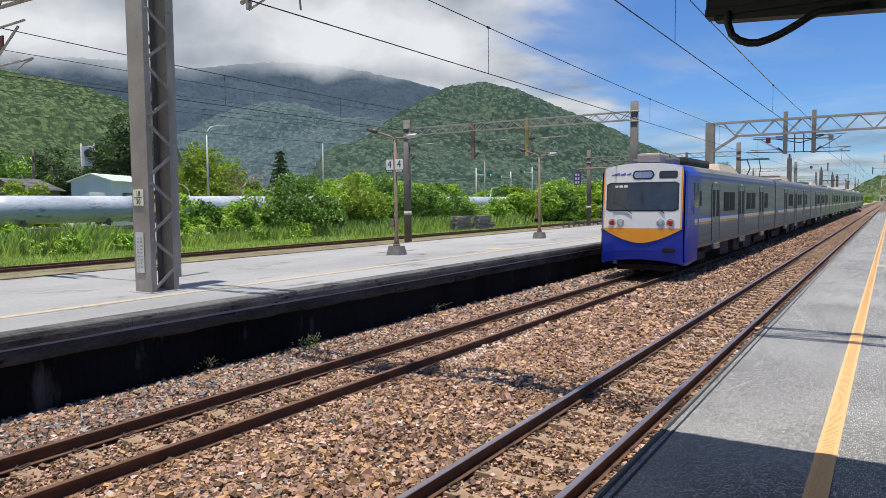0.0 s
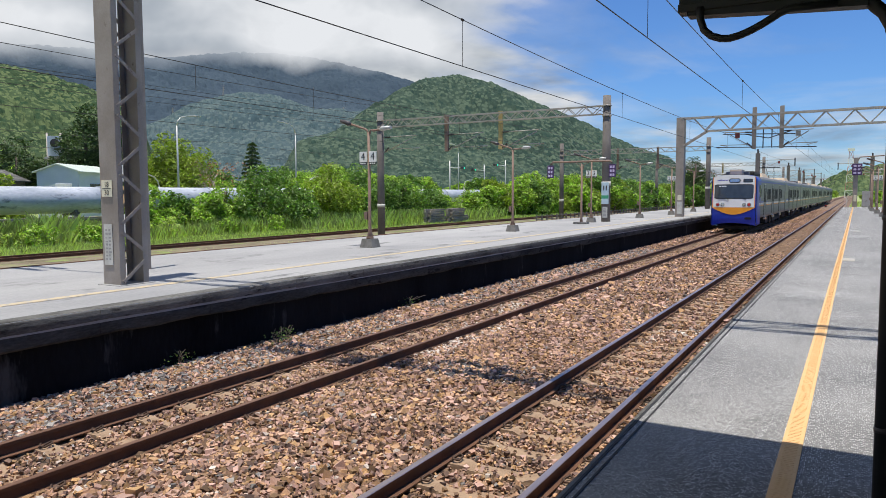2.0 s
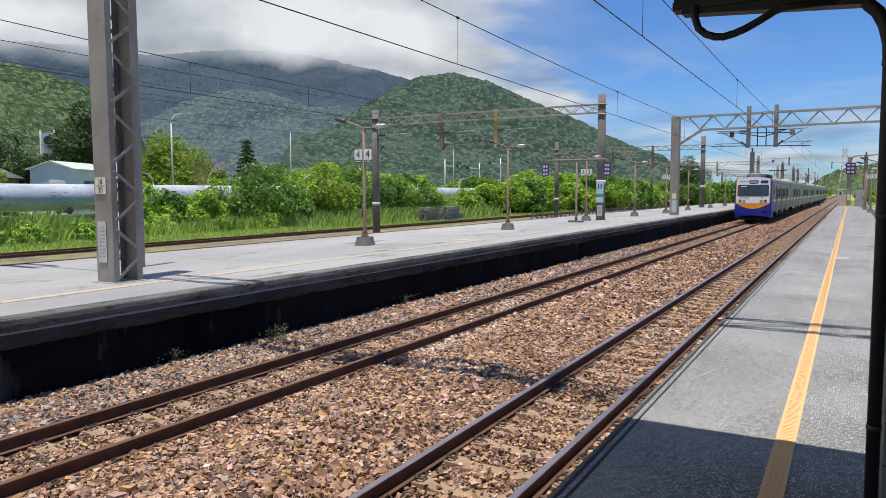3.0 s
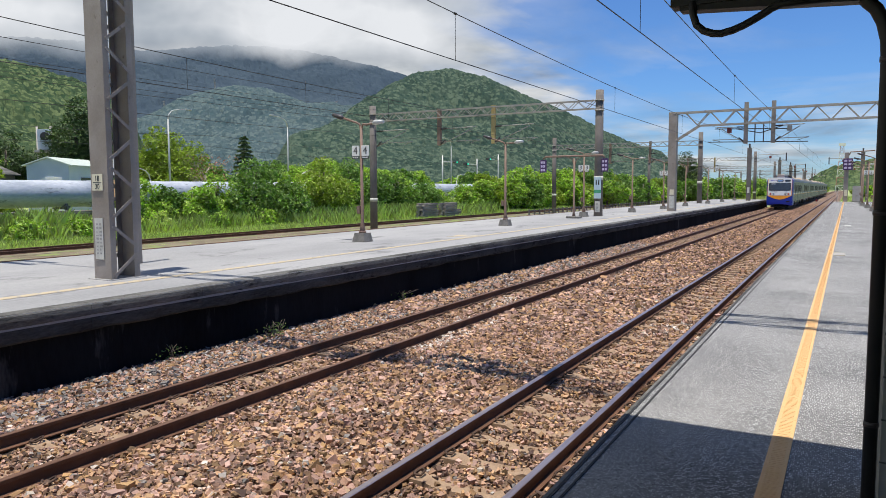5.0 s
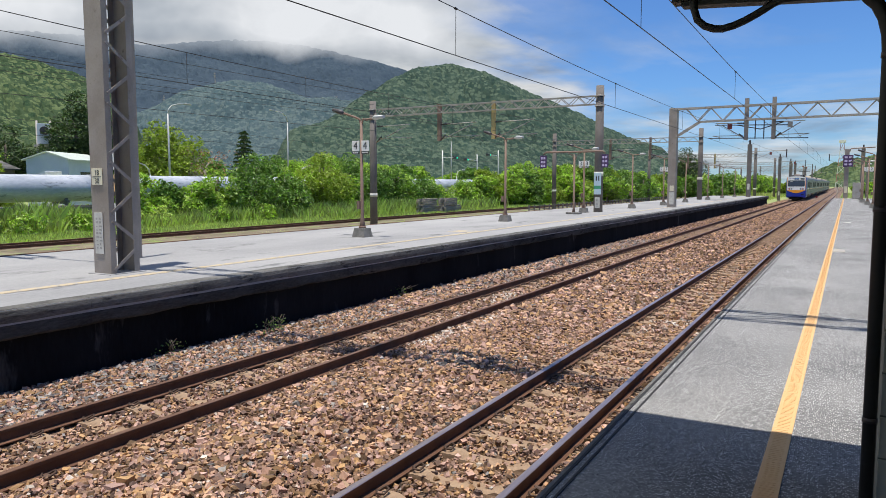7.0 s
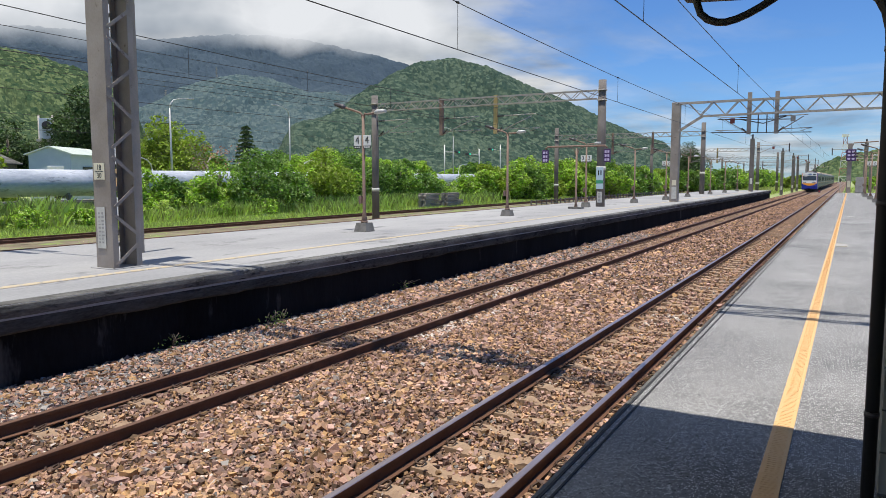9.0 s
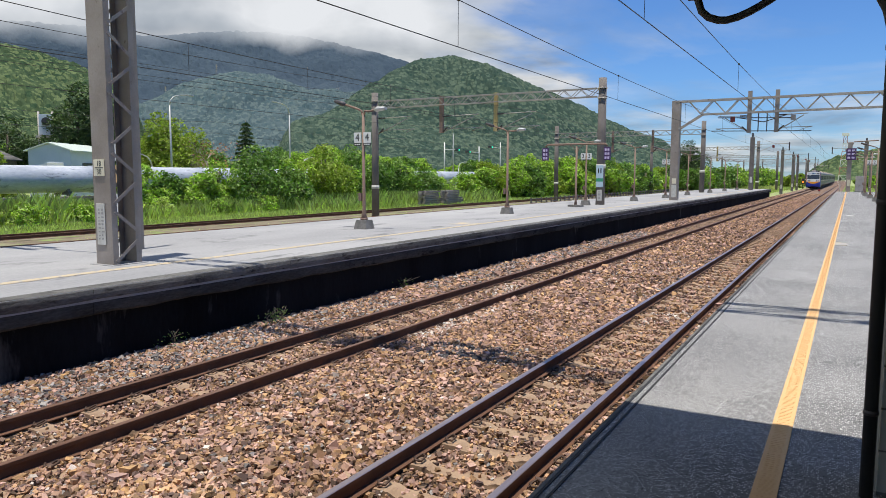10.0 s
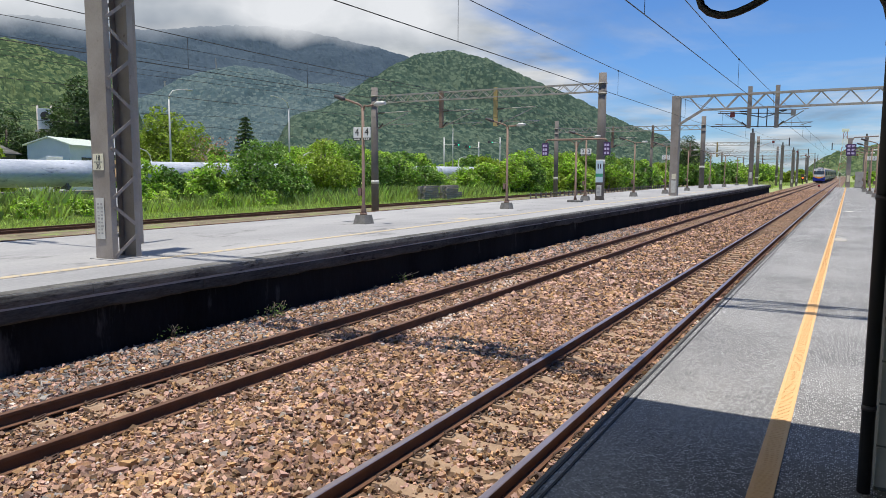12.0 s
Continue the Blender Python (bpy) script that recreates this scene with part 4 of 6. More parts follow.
def lattice_column(parent, x0, x1, y0, y1, z0, z1):
    """Two channels, joined by flat lacing on both open sides."""
    t = 0.012
    for y, s, mat in ((y0, 1, M_STEEL), (y1, -1, M_STEEL)):
        q = s * 0.11
        outline = [(x0, y), (x1, y), (x1, y + q), (x1 - t, y + q), (x1 - t, y + s * t), (x0 + t, y + s * t), (x0 + t, y + q), (x0, y + q)]
        bm = bmesh.new()
        lo, hi = [bm.verts.new((px, py, z0)) for px, py in outline], [bm.verts.new((px, py, z1)) for px, py in outline]
        for i in range(8):
            bm.faces.new((lo[i], lo[(i + 1) % 8], hi[(i + 1) % 8], hi[i]))
        bm.faces.new(lo)
        bm.faces.new(hi)
        part("channel", bm, mat, parent)
    z, k = z0 + 0.06, 0
    while z < z1 - 0.4:
        a, b = (y0 + 0.06, y1 - 0.06) if k % 2 == 0 else (y1 - 0.06, y0 + 0.06)
        for x in (x1 + 0.006, x0 - 0.006):
            bm = add_bar(bmesh.new(), (x, a, z), (x, b, z + 0.36), 0.010, 0.055)
            part("lacing_bar", bm, M_STEEL, parent)
        z += 0.50
        k += 1


def make_station_gantry():
    y = 8.165
    g = thing("lattice_gantry", (0, y, 0), "grey-brown laced steel gantry column on the island platform", "gantry")
    lattice_column(g, -11.36, -10.91, -0.285, 0.285, PLAT, 11.5)
    part("base_pad", box((-11.44, -0.36, PLAT - 0.01), (-10.83, 0.36, PLAT + 0.012), 0.005), M_PAVE_FAR, g)
    part("beam", truss(-10.9, 4.2, 6.75, 7.55, 0.55, 0.8, 0.050, 0.035), M_STEEL, g)
    part("side_beam", truss(-26.5, -14.4, 6.75, 7.45, 0.45, 0.7, 0.06, 0.04), M_STEEL, g)
    part("beam_tie", tube([(-14.4, 0, 7.4), (-11.3, 0, 7.9)], 0.03, 6), M_STEEL, g)
    for x0 in (4.2, -26.9):
        part("end_column", box((x0, -0.25, -0.4 if x0 < 0 else PLAT), (x0 + 0.4, 0.25, 8.0)), M_STEEL, g)
    # unseen posts, arms and plates, added to throw a shadow blotch on the ballast
    for x, way in ((-5.73, -1), (-4.15, 1)):
        part("drop_post", box((x - 0.12, -0.10, 5.55), (x + 0.12, 0.10, 7.85)), M_STEEL, g)
        part("top_arm", tube([(x - way * 0.6, 0, 6.3), (x + way * 1.6, 0, 6.4)], 0.04, 6), M_GALV, g)
        part("insulator", tube([(x + way * 0.2, 0, 6.3), (x + way * 0.75, 0, 6.36)], 0.085, 8), M_INSUL, g, "dark ribbed insulator")
        part("shadow_plate", box((x + way * 0.9 - 0.2, -0.2, 6.0), (x + way * 0.9 + 0.2, 0.2, 6.5), 0.02), M_WARN, g)
    for x in (-8.75,):
        part("drop_pipe", tube([(x - 0.05, 0, 5.63), (x + 1.3, 0, 6.05), (x + 1.35, 0, 7.6)], 0.035, 8), M_GALV, g)
        part("arm_bracket", box((x + 0.08, -0.04, 5.50), (x + 0.14, 0.04, 5.72), 0.008), M_GALV, g)
        part("steady_arm", tube([(x + 0.11, 0, 5.50), (x + 0.5, 0, 5.62), (x + 0.8, 0, 5.60), (x + 1.18, 0, 5.54), (x + 1.2, 0, 5.34)], 0.018, 6), M_GALV, g)
    part("drop_post", box((-17.0, -0.07, 5.0), (-16.86, 0.07, 7.9)), M_STEEL, g)
    cantilever(g, -16.9, 5.25, 1, 1.55)
    part("warning_plate", box((-16.2, -0.02, 5.75), (-15.95, 0.02, 6.05), 0.004), M_WARN, g, "small dark red warning plate")
    plate = part("number_plate", box((-11.31, -0.302, 2.45), (-11.03, -0.292, 2.73), 0.003), M_CREAM, g, "cream number plate")
    writing("plate_number", "18", 0.13, M_INK, plate, (-11.17, -0.304, 2.655), stretch=0.95)
    part("plate_rule", box((-11.28, -0.305, 2.583), (-11.06, -0.302, 2.595)), M_INK, plate)
    writing("plate_number", "30", 0.13, M_INK, plate, (-11.17, -0.304, 2.515), stretch=0.95)
    notice = part("notice", box((-11.29, -0.301, 1.27), (-11.07, -0.293, 1.98), 0.002), M_NOTICE, g, "faded white paper notice")
    rng = random.Random(3)
    for i in range(9):
        for j in range(2):
            w = rng.uniform(0.03, 0.07)
            x = -11.25 + 0.085 * j
            part("notice_bar", box((x, -0.3035, 1.36 + i * 0.062), (x + w, -0.301, 1.36 + i * 0.062 + rng.uniform(0.015, 0.04))), M_GREYINK, notice)


M_WARN = material("dark_red_plate", (0.16, 0.03, 0.03), (0.22, 0.05, 0.04), 6, 0.6, 0.0)
M_GREYINK = material("faded_grey_print", (0.30, 0.29, 0.27), (0.38, 0.36, 0.33), 9, 0.8, 0.0)
M_PURPLE = material("purple_display_board", (0.05, 0.022, 0.085), (0.075, 0.03, 0.12), 4, 0.5, 0.0)
M_LILAC = material("lilac_board_print", (0.50, 0.42, 0.60), (0.60, 0.50, 0.68), 9, 0.6, 0.0)
M_GREEN_SIGN = material("green_sign_band", (0.05, 0.30, 0.16), (0.07, 0.36, 0.20), 5, 0.5, 0.0)
M_PALEBLUE = material("pale_blue_sign", (0.45, 0.58, 0.66), (0.52, 0.64, 0.70), 5, 0.5, 0.0)
make_station_gantry()


def concrete_pole(parent, x, y, z0, z1, r0, r1):
    return part("pole", tube([(x, y, z0), (x, y, z0 + (z1 - z0) * 0.5), (x, y, z1)], [r0, (r0 + r1) / 2, r1], 18), M_CONC, parent)


def make_concrete_gantry(y, xl, xr, top, beam_z, hangs, label, zl=-0.35, zr=PLAT, signs=False):
    g = thing("overhead_gantry", (0, y, 0), label, "gantry", "overhead line gantries")
    for x, z0 in ((xl, zl), (xr, zr)):
        p = concrete_pole(g, x, 0, z0, top, 0.25, 0.215)
        for z in (beam_z - 0.1, beam_z + 0.45):
            part("clamp", tube([(x, 0, z - 0.03), (x, 0, z + 0.03)], 0.26, 18), M_GALV, g)
        part("pole_band", tube([(x, 0, z0 + 2.0), (x, 0, z0 + 2.22)], 0.258, 18), M_NOTICE, p)
    part("beam", truss(xl + 0.25, xr - 0.25, beam_z, beam_z + 0.45, 0.4, 0.5, 0.05, 0.035), M_GALV, g)
    for x, yellow in hangs:
        part("drop_post", box((x - 0.11, -0.09, beam_z - 1.7), (x + 0.11, 0.09, beam_z + 0.55)), M_DROP if yellow else M_RUSTPOST, g, "yellowed steel drop post" if yellow else "")
        cantilever(g, x, beam_z - 1.65, 1, 2.3)
    return g


M_DROP = material("yellowed_galvanising", (0.36, 0.26, 0.09), (0.44, 0.34, 0.15), 2.0, 0.7, 0.2)


def big_sign(parent, x, y):
    s = part("platform_sign", box((x - 0.2, y - 0.29, 1.9), (x + 0.2, y - 0.26, 3.1), 0.006), M_PALEBLUE, parent, "pale sign with a green band")
    part("sign_band", box((x - 0.2, y - 0.294, 2.2), (x + 0.2, y - 0.290, 2.38)), M_GREEN_SIGN, s)
    for k in (-1, 1):
        part("sign_bar", box((x + k * 0.07 - 0.03, y - 0.294, 2.65), (x + k * 0.07 + 0.03, y - 0.290, 2.92)), M_INK, s)
    n = part("pole_notice", box((x - 0.14, y - 0.272, 1.15), (x + 0.14, y - 0.262, 1.75), 0.003), M_NOTICE, parent, "faded white notice")
    for k in range(6):
        part("notice_bar", box((x - 0.09, y - 0.276, 1.24 + k * 0.075), (x + 0.06, y - 0.272, 1.28 + k * 0.075)), M_GREYINK, n)


g1 = make_concrete_gantry(39.2, -27.2, -12.06, 7.85, 6.85, ((-18.5, True), (-22.2, False)), "spun concrete poles joined by a light lattice beam")
big_sign(g1, -12.03, 0)
cantilever(g1, -26.95, 5.25, 1, 2.3)
make_concrete_gantry(76.2, -28.5, -13.0, 8.05, 6.75, ((-18.0, False), (-22.2, False)), "spun concrete poles joined by a light lattice beam", zl=-0.35)
make_concrete_gantry(118.0, -28.0, -12.2, 7.9, 6.6, ((-18.0, True), (-22.0, False)), "distant concrete poles with a lattice beam", zr=-0.35)
make_concrete_gantry(165.0, -28.0, -13.3, 7.9, 6.6, ((-18.0, False),), "distant concrete poles with a lattice beam", zr=-0.35)


def make_portal(y, xl, xr, zl, zr, label):
    """A square column with a deep truss over the through tracks, and its two wire arms."""
    g = thing("track_portal", (0, y, 0), label, "gantry", "track portals")
    for x, z0, mat in ((xl, zl, M_STEEL), (xr, zr, M_STEEL)):
        col = part("column", box((x - 0.26, -0.26, z0), (x + 0.26, 0.26, 7.45), 0.02), mat, g)
        part("column_notice", box((x - 0.12, -0.275, z0 + 0.2), (x + 0.18, -0.263, z0 + 1.0), 0.003), M_NOTICE, col)
        part("column_number", box((x - 0.1, -0.275, z0 + 1.1), (x + 0.16, -0.263, z0 + 1.45), 0.003), M_CREAM, col)
    bm = bmesh.new()
    for yy in (-0.22, 0.22):
        add_bar(bm, (xl, yy, 7.38), (xr, yy, 7.42), 0.11, 0.11)
        add_bar(bm, (xl + 1.6, yy, 6.50), (xr - 0.2, yy, 6.56), 0.10, 0.10)
        add_bar(bm, (xl + 0.2, yy, 5.6), (xl + 1.65, yy, 6.50), 0.10, 0.10)
        n = max(4, round((xr - xl) / 0.78))
        for i in range(1, n - 1):
            a, b = xl + (xr - xl) * i / n, xl + (xr - xl) * (i + 1) / n
            lo = lambda x: 6.52 if x > xl + 1.6 else 6.52 + (xl + 1.6 - x) * 0.3
            if i % 2:
                add_bar(bm, (a, yy, 7.38), (b, yy, lo(b)), 0.055, 0.055)
            else:
                add_bar(bm, (a, yy, lo(a)), (b, yy, 7.38), 0.055, 0.055)
    part("beam", bm, M_GALV, g, "deep zigzag lattice beam")
    for x, way in ((-5.73, -1), (-4.15, 1)):
        part("drop_post", box((x - 0.12, -0.10, 5.25), (x + 0.12, 0.10, 7.85)), M_STEEL, g)
        cantilever(g, x, 5.35, way, 1.5)
        part("warning_plate", box((x + way * 0.95 - 0.16, -0.12, 5.95), (x + way * 0.95 + 0.12, -0.09, 6.28), 0.01), M_WARN if way < 0 else M_GALV, g)
    part("cross_tie", tube([(-7.6, 0, 6.25), (-3.2, 0, 6.10)], 0.03, 6), M_INSUL, g)
    part("lower_tie", tube([(-8.0, 0, 5.42), (-2.2, 0, 5.28)], 0.028, 6), M_INSUL, g)
    part("spark_arm", tube([(-6.3, 0, 6.2), (-4.9, 0, 5.9), (-3.6, 0, 6.3)], 0.03, 6), M_INSUL, g)
    for x in (-5.2, -4.7):
        part("spark_post", box((x - 0.03, -0.03, 5.3), (x + 0.03, 0.03, 6.45)), M_INSUL, g)
    return g


make_portal(49.5, -10.2, 3.6, PLAT, PLAT, "grey steel portal with a zigzag beam over the tracks")
for gy, xl, xr in ((205.0, -30.0, -12.6), (250.0, -30.0, -12.0)):
    make_concrete_gantry(gy, xl, xr, 7.9, 6.6, ((-20.0, False),), "distant concrete poles with a lattice beam", zr=-0.35)


def make_mast(x, y, z0, way, label):
    """A square pole with a long bracket arm over one track."""
    g = thing("line_mast", (x, y, z0), label, "mast", "line masts")
    part("pole", box((-0.24, -0.24, 0), (0.24, 0.24, 7.2 - z0), 0.02), M_CONC, g)
    part("cap", box((-0.10, -0.10, 7.2 - z0), (0.10, 0.10, 7.7 - z0), 0.02), M_INSUL, g)
    part("pole_notice", box((-0.12, -0.252, 0.9), (0.14, -0.242, 1.6), 0.003), M_NOTICE, g)
    z = 6.35 - z0
    part("bracket_arm", tube([(way * 0.2, 0, z), (way * 4.1, 0, z + 0.06)], 0.035, 6), M_GALV, g)
    part("end_drop", box((way * 4.0 - 0.06, -0.06, z - 0.75), (way * 4.0 + 0.06, 0.06, z + 0.2), 0.01), M_INSUL, g)
    part("stay", tube([(way * 0.2, 0, z - 1.1), (way * 2.6, 0, z - 0.05)], 0.028, 6), M_GALV, g)
    part("steady_arm", tube([(way * 4.0, 0, z - 0.6), (way * 3.4, 0, z - 0.85), (way * 2.9, 0, z - 1.0)], 0.018, 6), M_GALV, g)
    part("warning_plate", box((way * 2.3 - 0.13, -0.05, z - 0.42), (way * 2.3 + 0.13, -0.02, z - 0.12), 0.005), M_WARN, g)
    return g


for gy, z0 in ((93.6, PLAT), (138.0, -0.4), (165.0, -0.4), (180.0, -0.4), (225.0, -0.4), (270.0, -0.4)):
    make_mast(-10.35, gy, z0, 1, "square grey mast with a long bracket arm over the far track")
for gx, gy in ((1.7, 112.0), (3.4, 165.0)):
    make_mast(gx, gy, -0.4, -1, "square grey mast with a long bracket arm over the near track")


def wire_run(name, x, z, y0, y1, spans, sag, r, label):
    bm = bmesh.new()
    stops = [y0] + list(spans) + [y1]
    for a, b in zip(stops, stops[1:]):
        pts = []
        for k in range(13):
            u = k / 12
            pts.append((x, a + (b - a) * u, z - sag * 4 * u * (1 - u)))
        add_tube(bm, pts, r, 5)
    return solid(name, bm, M_WIRE, label, "wire", "overhead wires")


def make_wires():
    spans = (8.165, 49.5, 93.6, 138.0, 180.0, 225.0)
    for x in (-7.55, -3.35):
        wire_run("contact_wire", x, 5.25, -40, 420, spans, 0.0, 0.010, "dark contact wire over the track")
        wire_run("messenger_wire", x, 6.36, -40, 420, spans, 0.24, 0.010, "dark sagging messenger wire over the track")
        y = 1.7 if x < -5 else 0.9
        while y < 130:
            near = max(s for s in (-40,) + spans if s <= y)
            far = min(s for s in spans + (420,) if s > y)
            u = (y - near) / (far - near)
            zt = 6.36 - 0.24 * 4 * u * (1 - u)
            d = solid("dropper", add_tube(tube([(x, y, 5.25), (x, y, zt)], 0.006, 5), [(x, y - 0.04, zt), (x, y + 0.04, zt)], 0.028, 6), M_WIRE, "thin dropper between two overhead wires", "wire", "droppers")
            y += 12.35
    wire_run("contact_wire", -16.3, 5.28, -40, 300, (8.165, 39.2, 76.2, 118.0), 0.0, 0.011, "dark contact wire over the siding")
    wire_run("messenger_wire", -16.3, 6.28, -40, 300, (8.165, 39.2, 76.2, 118.0), 0.22, 0.011, "dark sagging messenger wire over the siding")
    for y in (14.4, 19.5, 24.6, 30.0):
        solid("dropper", tube([(-16.3, y, 5.28), (-16.3, y, 6.15)], 0.008, 5), M_WIRE, "thin dropper between two overhead wires", "wire", "droppers")
    for x, z in ((-19.9, 6.9), (-20.3, 5.3), (-23.5, 6.4), (-26.9, 7.6), (-27.4, 7.2)):
        wire_run("feeder_wire", x, z, -60, 300, (-10, 39.2, 76.2, 118.0), 0.35, 0.009, "thin feeder wire beside the line")
    for x, z in ((-63, 8.6), (-64, 7.4)):
        wire_run("road_cable", x, z, -60, 200, (20, 60, 100, 140), 0.5, 0.02, "cable along the road")


make_wires()


# ---- lamps and signs on the island platform ----
M_LAMPHEAD = material("grey_lamp_head", (0.40, 0.40, 0.39), (0.52, 0.52, 0.50), 8, 0.5, 0.1, metal=0.3)


def make_lamp(y, x=-12.38, label="rust-brown platform lamp with two curved arms"):
    lamp = thing("platform_lamp", (x, y, PLAT), label, "lamp post", "platform lamps")
    bm = bmesh.new()
    add_profile(bm, [(-0.22, 0), (0.22, 0), (0.17, 0.26), (-0.17, 0.26)], -0.22, 0.22)
    for v in bm.verts:
        if v.co.z > 0.1:
            v.co.y *= 0.78
    part("plinth", bm, M_PLINTH, lamp, "dark mossy concrete plinth")
    part("post", tube([(0, 0, 0.26), (0, 0, 0.45), (0, 0, 0.62), (0, 0, 3.36)], [0.10, 0.065, 0.048, 0.042], 12), M_RUSTPOST, lamp)
    part("collar", tube([(0, 0, 0.26), (0, 0, 0.32)], 0.11, 12), M_RUSTPOST, lamp)
    part("switch_box", box((-0.16, -0.06, 0.82), (-0.055, 0.06, 1.05), 0.008), M_RUSTPOST, lamp, "small red-brown box")
    for s, head in ((-1, (-0.62, 3.62)), (1, (0.40, 3.42))):
        arm = part("arm", tube([(s * 0.02, 0, 3.30), (s * 0.06, 0, 3.42), (s * 0.16, 0, 3.47 if s < 0 else 3.40), (head[0], 0, head[1])], 0.032, 8), M_RUSTPOST, lamp)
        d = Vector((head[0] + s * 0.38, 0, head[1] + (0.12 if s < 0 else 0.04)))
        bm = bmesh.new()
        add_tube(bm, [(head[0], 0, head[1]), (head[0] + s * 0.1, 0, head[1] + 0.03), d], [0.03, 0.075, 0.05], 8)
        for v in bm.verts:
            v.co.y *= 1.3
        part("lamp_head", bm, M_INSUL if s < 0 else M_LAMPHEAD, arm, "dark lantern" if s < 0 else "grey lantern")
    return lamp


def number_boards(lamp, text):
    for s in (-1, 1):
        board = part("car_number_board", box((s * 0.17 - 0.13, -0.06, 2.50), (s * 0.17 + 0.13, -0.045, 2.80), 0.004), M_WHITE, lamp, "white board with a black numeral")
        part("board_foot", box((s * 0.17 - 0.13, -0.063, 2.42), (s * 0.17 + 0.13, -0.045, 2.495), 0.003), M_INK, board)
        writing("numeral", text, 0.30, M_INK, board, (s * 0.17, -0.063, 2.65))
        for k in range(3):
            part("board_bar", box((s * 0.17 - 0.10 + 0.07 * k, -0.066, 2.44), (s * 0.17 - 0.05 + 0.07 * k, -0.063, 2.475)), M_WHITE, board)


LAMP_A = make_lamp(17.25)
number_boards(LAMP_A, "4")
make_lamp(27.4)
LAMP_3 = make_lamp(38.0, -12.5)
number_boards(LAMP_3, "3")
make_lamp(46.2, -12.0)
LAMP_2 = make_lamp(53.9, -11.7)
number_boards(LAMP_2, "2")
for yy in (63.7, 75.0, 84.5, 94.5):
    make_lamp(yy, -12.0)


def make_departure_sign(x, y, label, arms=((-1.7, 1), (1.6, 1)), z0=PLAT, top=3.2):
    s = thing("departure_sign", (x, y, z0), label, "platform sign", "departure signs")
    part("foot", box((-0.35, -0.25, 0), (0.35, 0.25, 0.10), 0.02), M_PLINTH, s)
    part("post", tube([(0, 0, 0.1), (0, 0, 0.3), (0, 0, top - 0.1)], [0.09, 0.055, 0.05], 10), M_RUSTPOST, s)
    part("crossbar", tube([(arms[0][0], 0, top - 0.12), (arms[0][0] + 0.12, 0, top), (arms[1][0] - 0.12, 0, top), (arms[1][0], 0, top - 0.12)], 0.05, 8), M_RUSTPOST, s)
    for k in (-1, 1):
        part("bracket", tube([(0, 0, top - 0.55), (k * 0.12, 0, top - 0.18), (k * 0.4, 0, top - 0.02)], 0.025, 6), M_RUSTPOST, s)
    for ax, _ in arms:
        b = part("board", box((ax - 0.17, -0.05, top - 0.82), (ax + 0.17, 0.05, top - 0.16), 0.01), M_PURPLE, s, "purple hanging board")
        for i in range(3):
            for j in range(2):
                part("board_bar", box((ax - 0.12 + 0.14 * j, -0.054, top - 0.76 + 0.2 * i), (ax - 0.02 + 0.14 * j, -0.05, top - 0.64 + 0.2 * i)), M_LILAC, b)
    return s


make_departure_sign(-12.3, 35.8, "brown post with a crossbar and two purple hanging boards")


def make_pole_sign():
    s = thing("platform_end_pole", (-0.15, 89.6, PLAT), "grey pole with a purple hanging board and curved arm", "signal pole")
    part("pole", box((-0.22, -0.22, 0), (0.22, 0.22, 5.3), 0.02), M_STEEL, s)
    part("arm", tube([(0.2, 0, 5.0), (0.35, 0, 5.35), (2.6, 0, 5.45)], 0.06, 8), M_RUSTPOST, s)
    b = part("board", box((-0.35, -0.42, 3.4), (0.60, -0.24, 4.65), 0.02), M_PURPLE, s, "purple hanging board")
    for i in range(3):
        for j in range(2):
            part("board_bar", box((-0.22 + 0.40 * j, -0.43, 3.55 + 0.38 * i), (0.05 + 0.40 * j, -0.42, 3.75 + 0.38 * i)), M_LILAC, b)
    part("notice", box((-0.12, -0.235, 0.6), (0.16, -0.222, 1.3), 0.003), M_CREAM, s)


make_pole_sign()


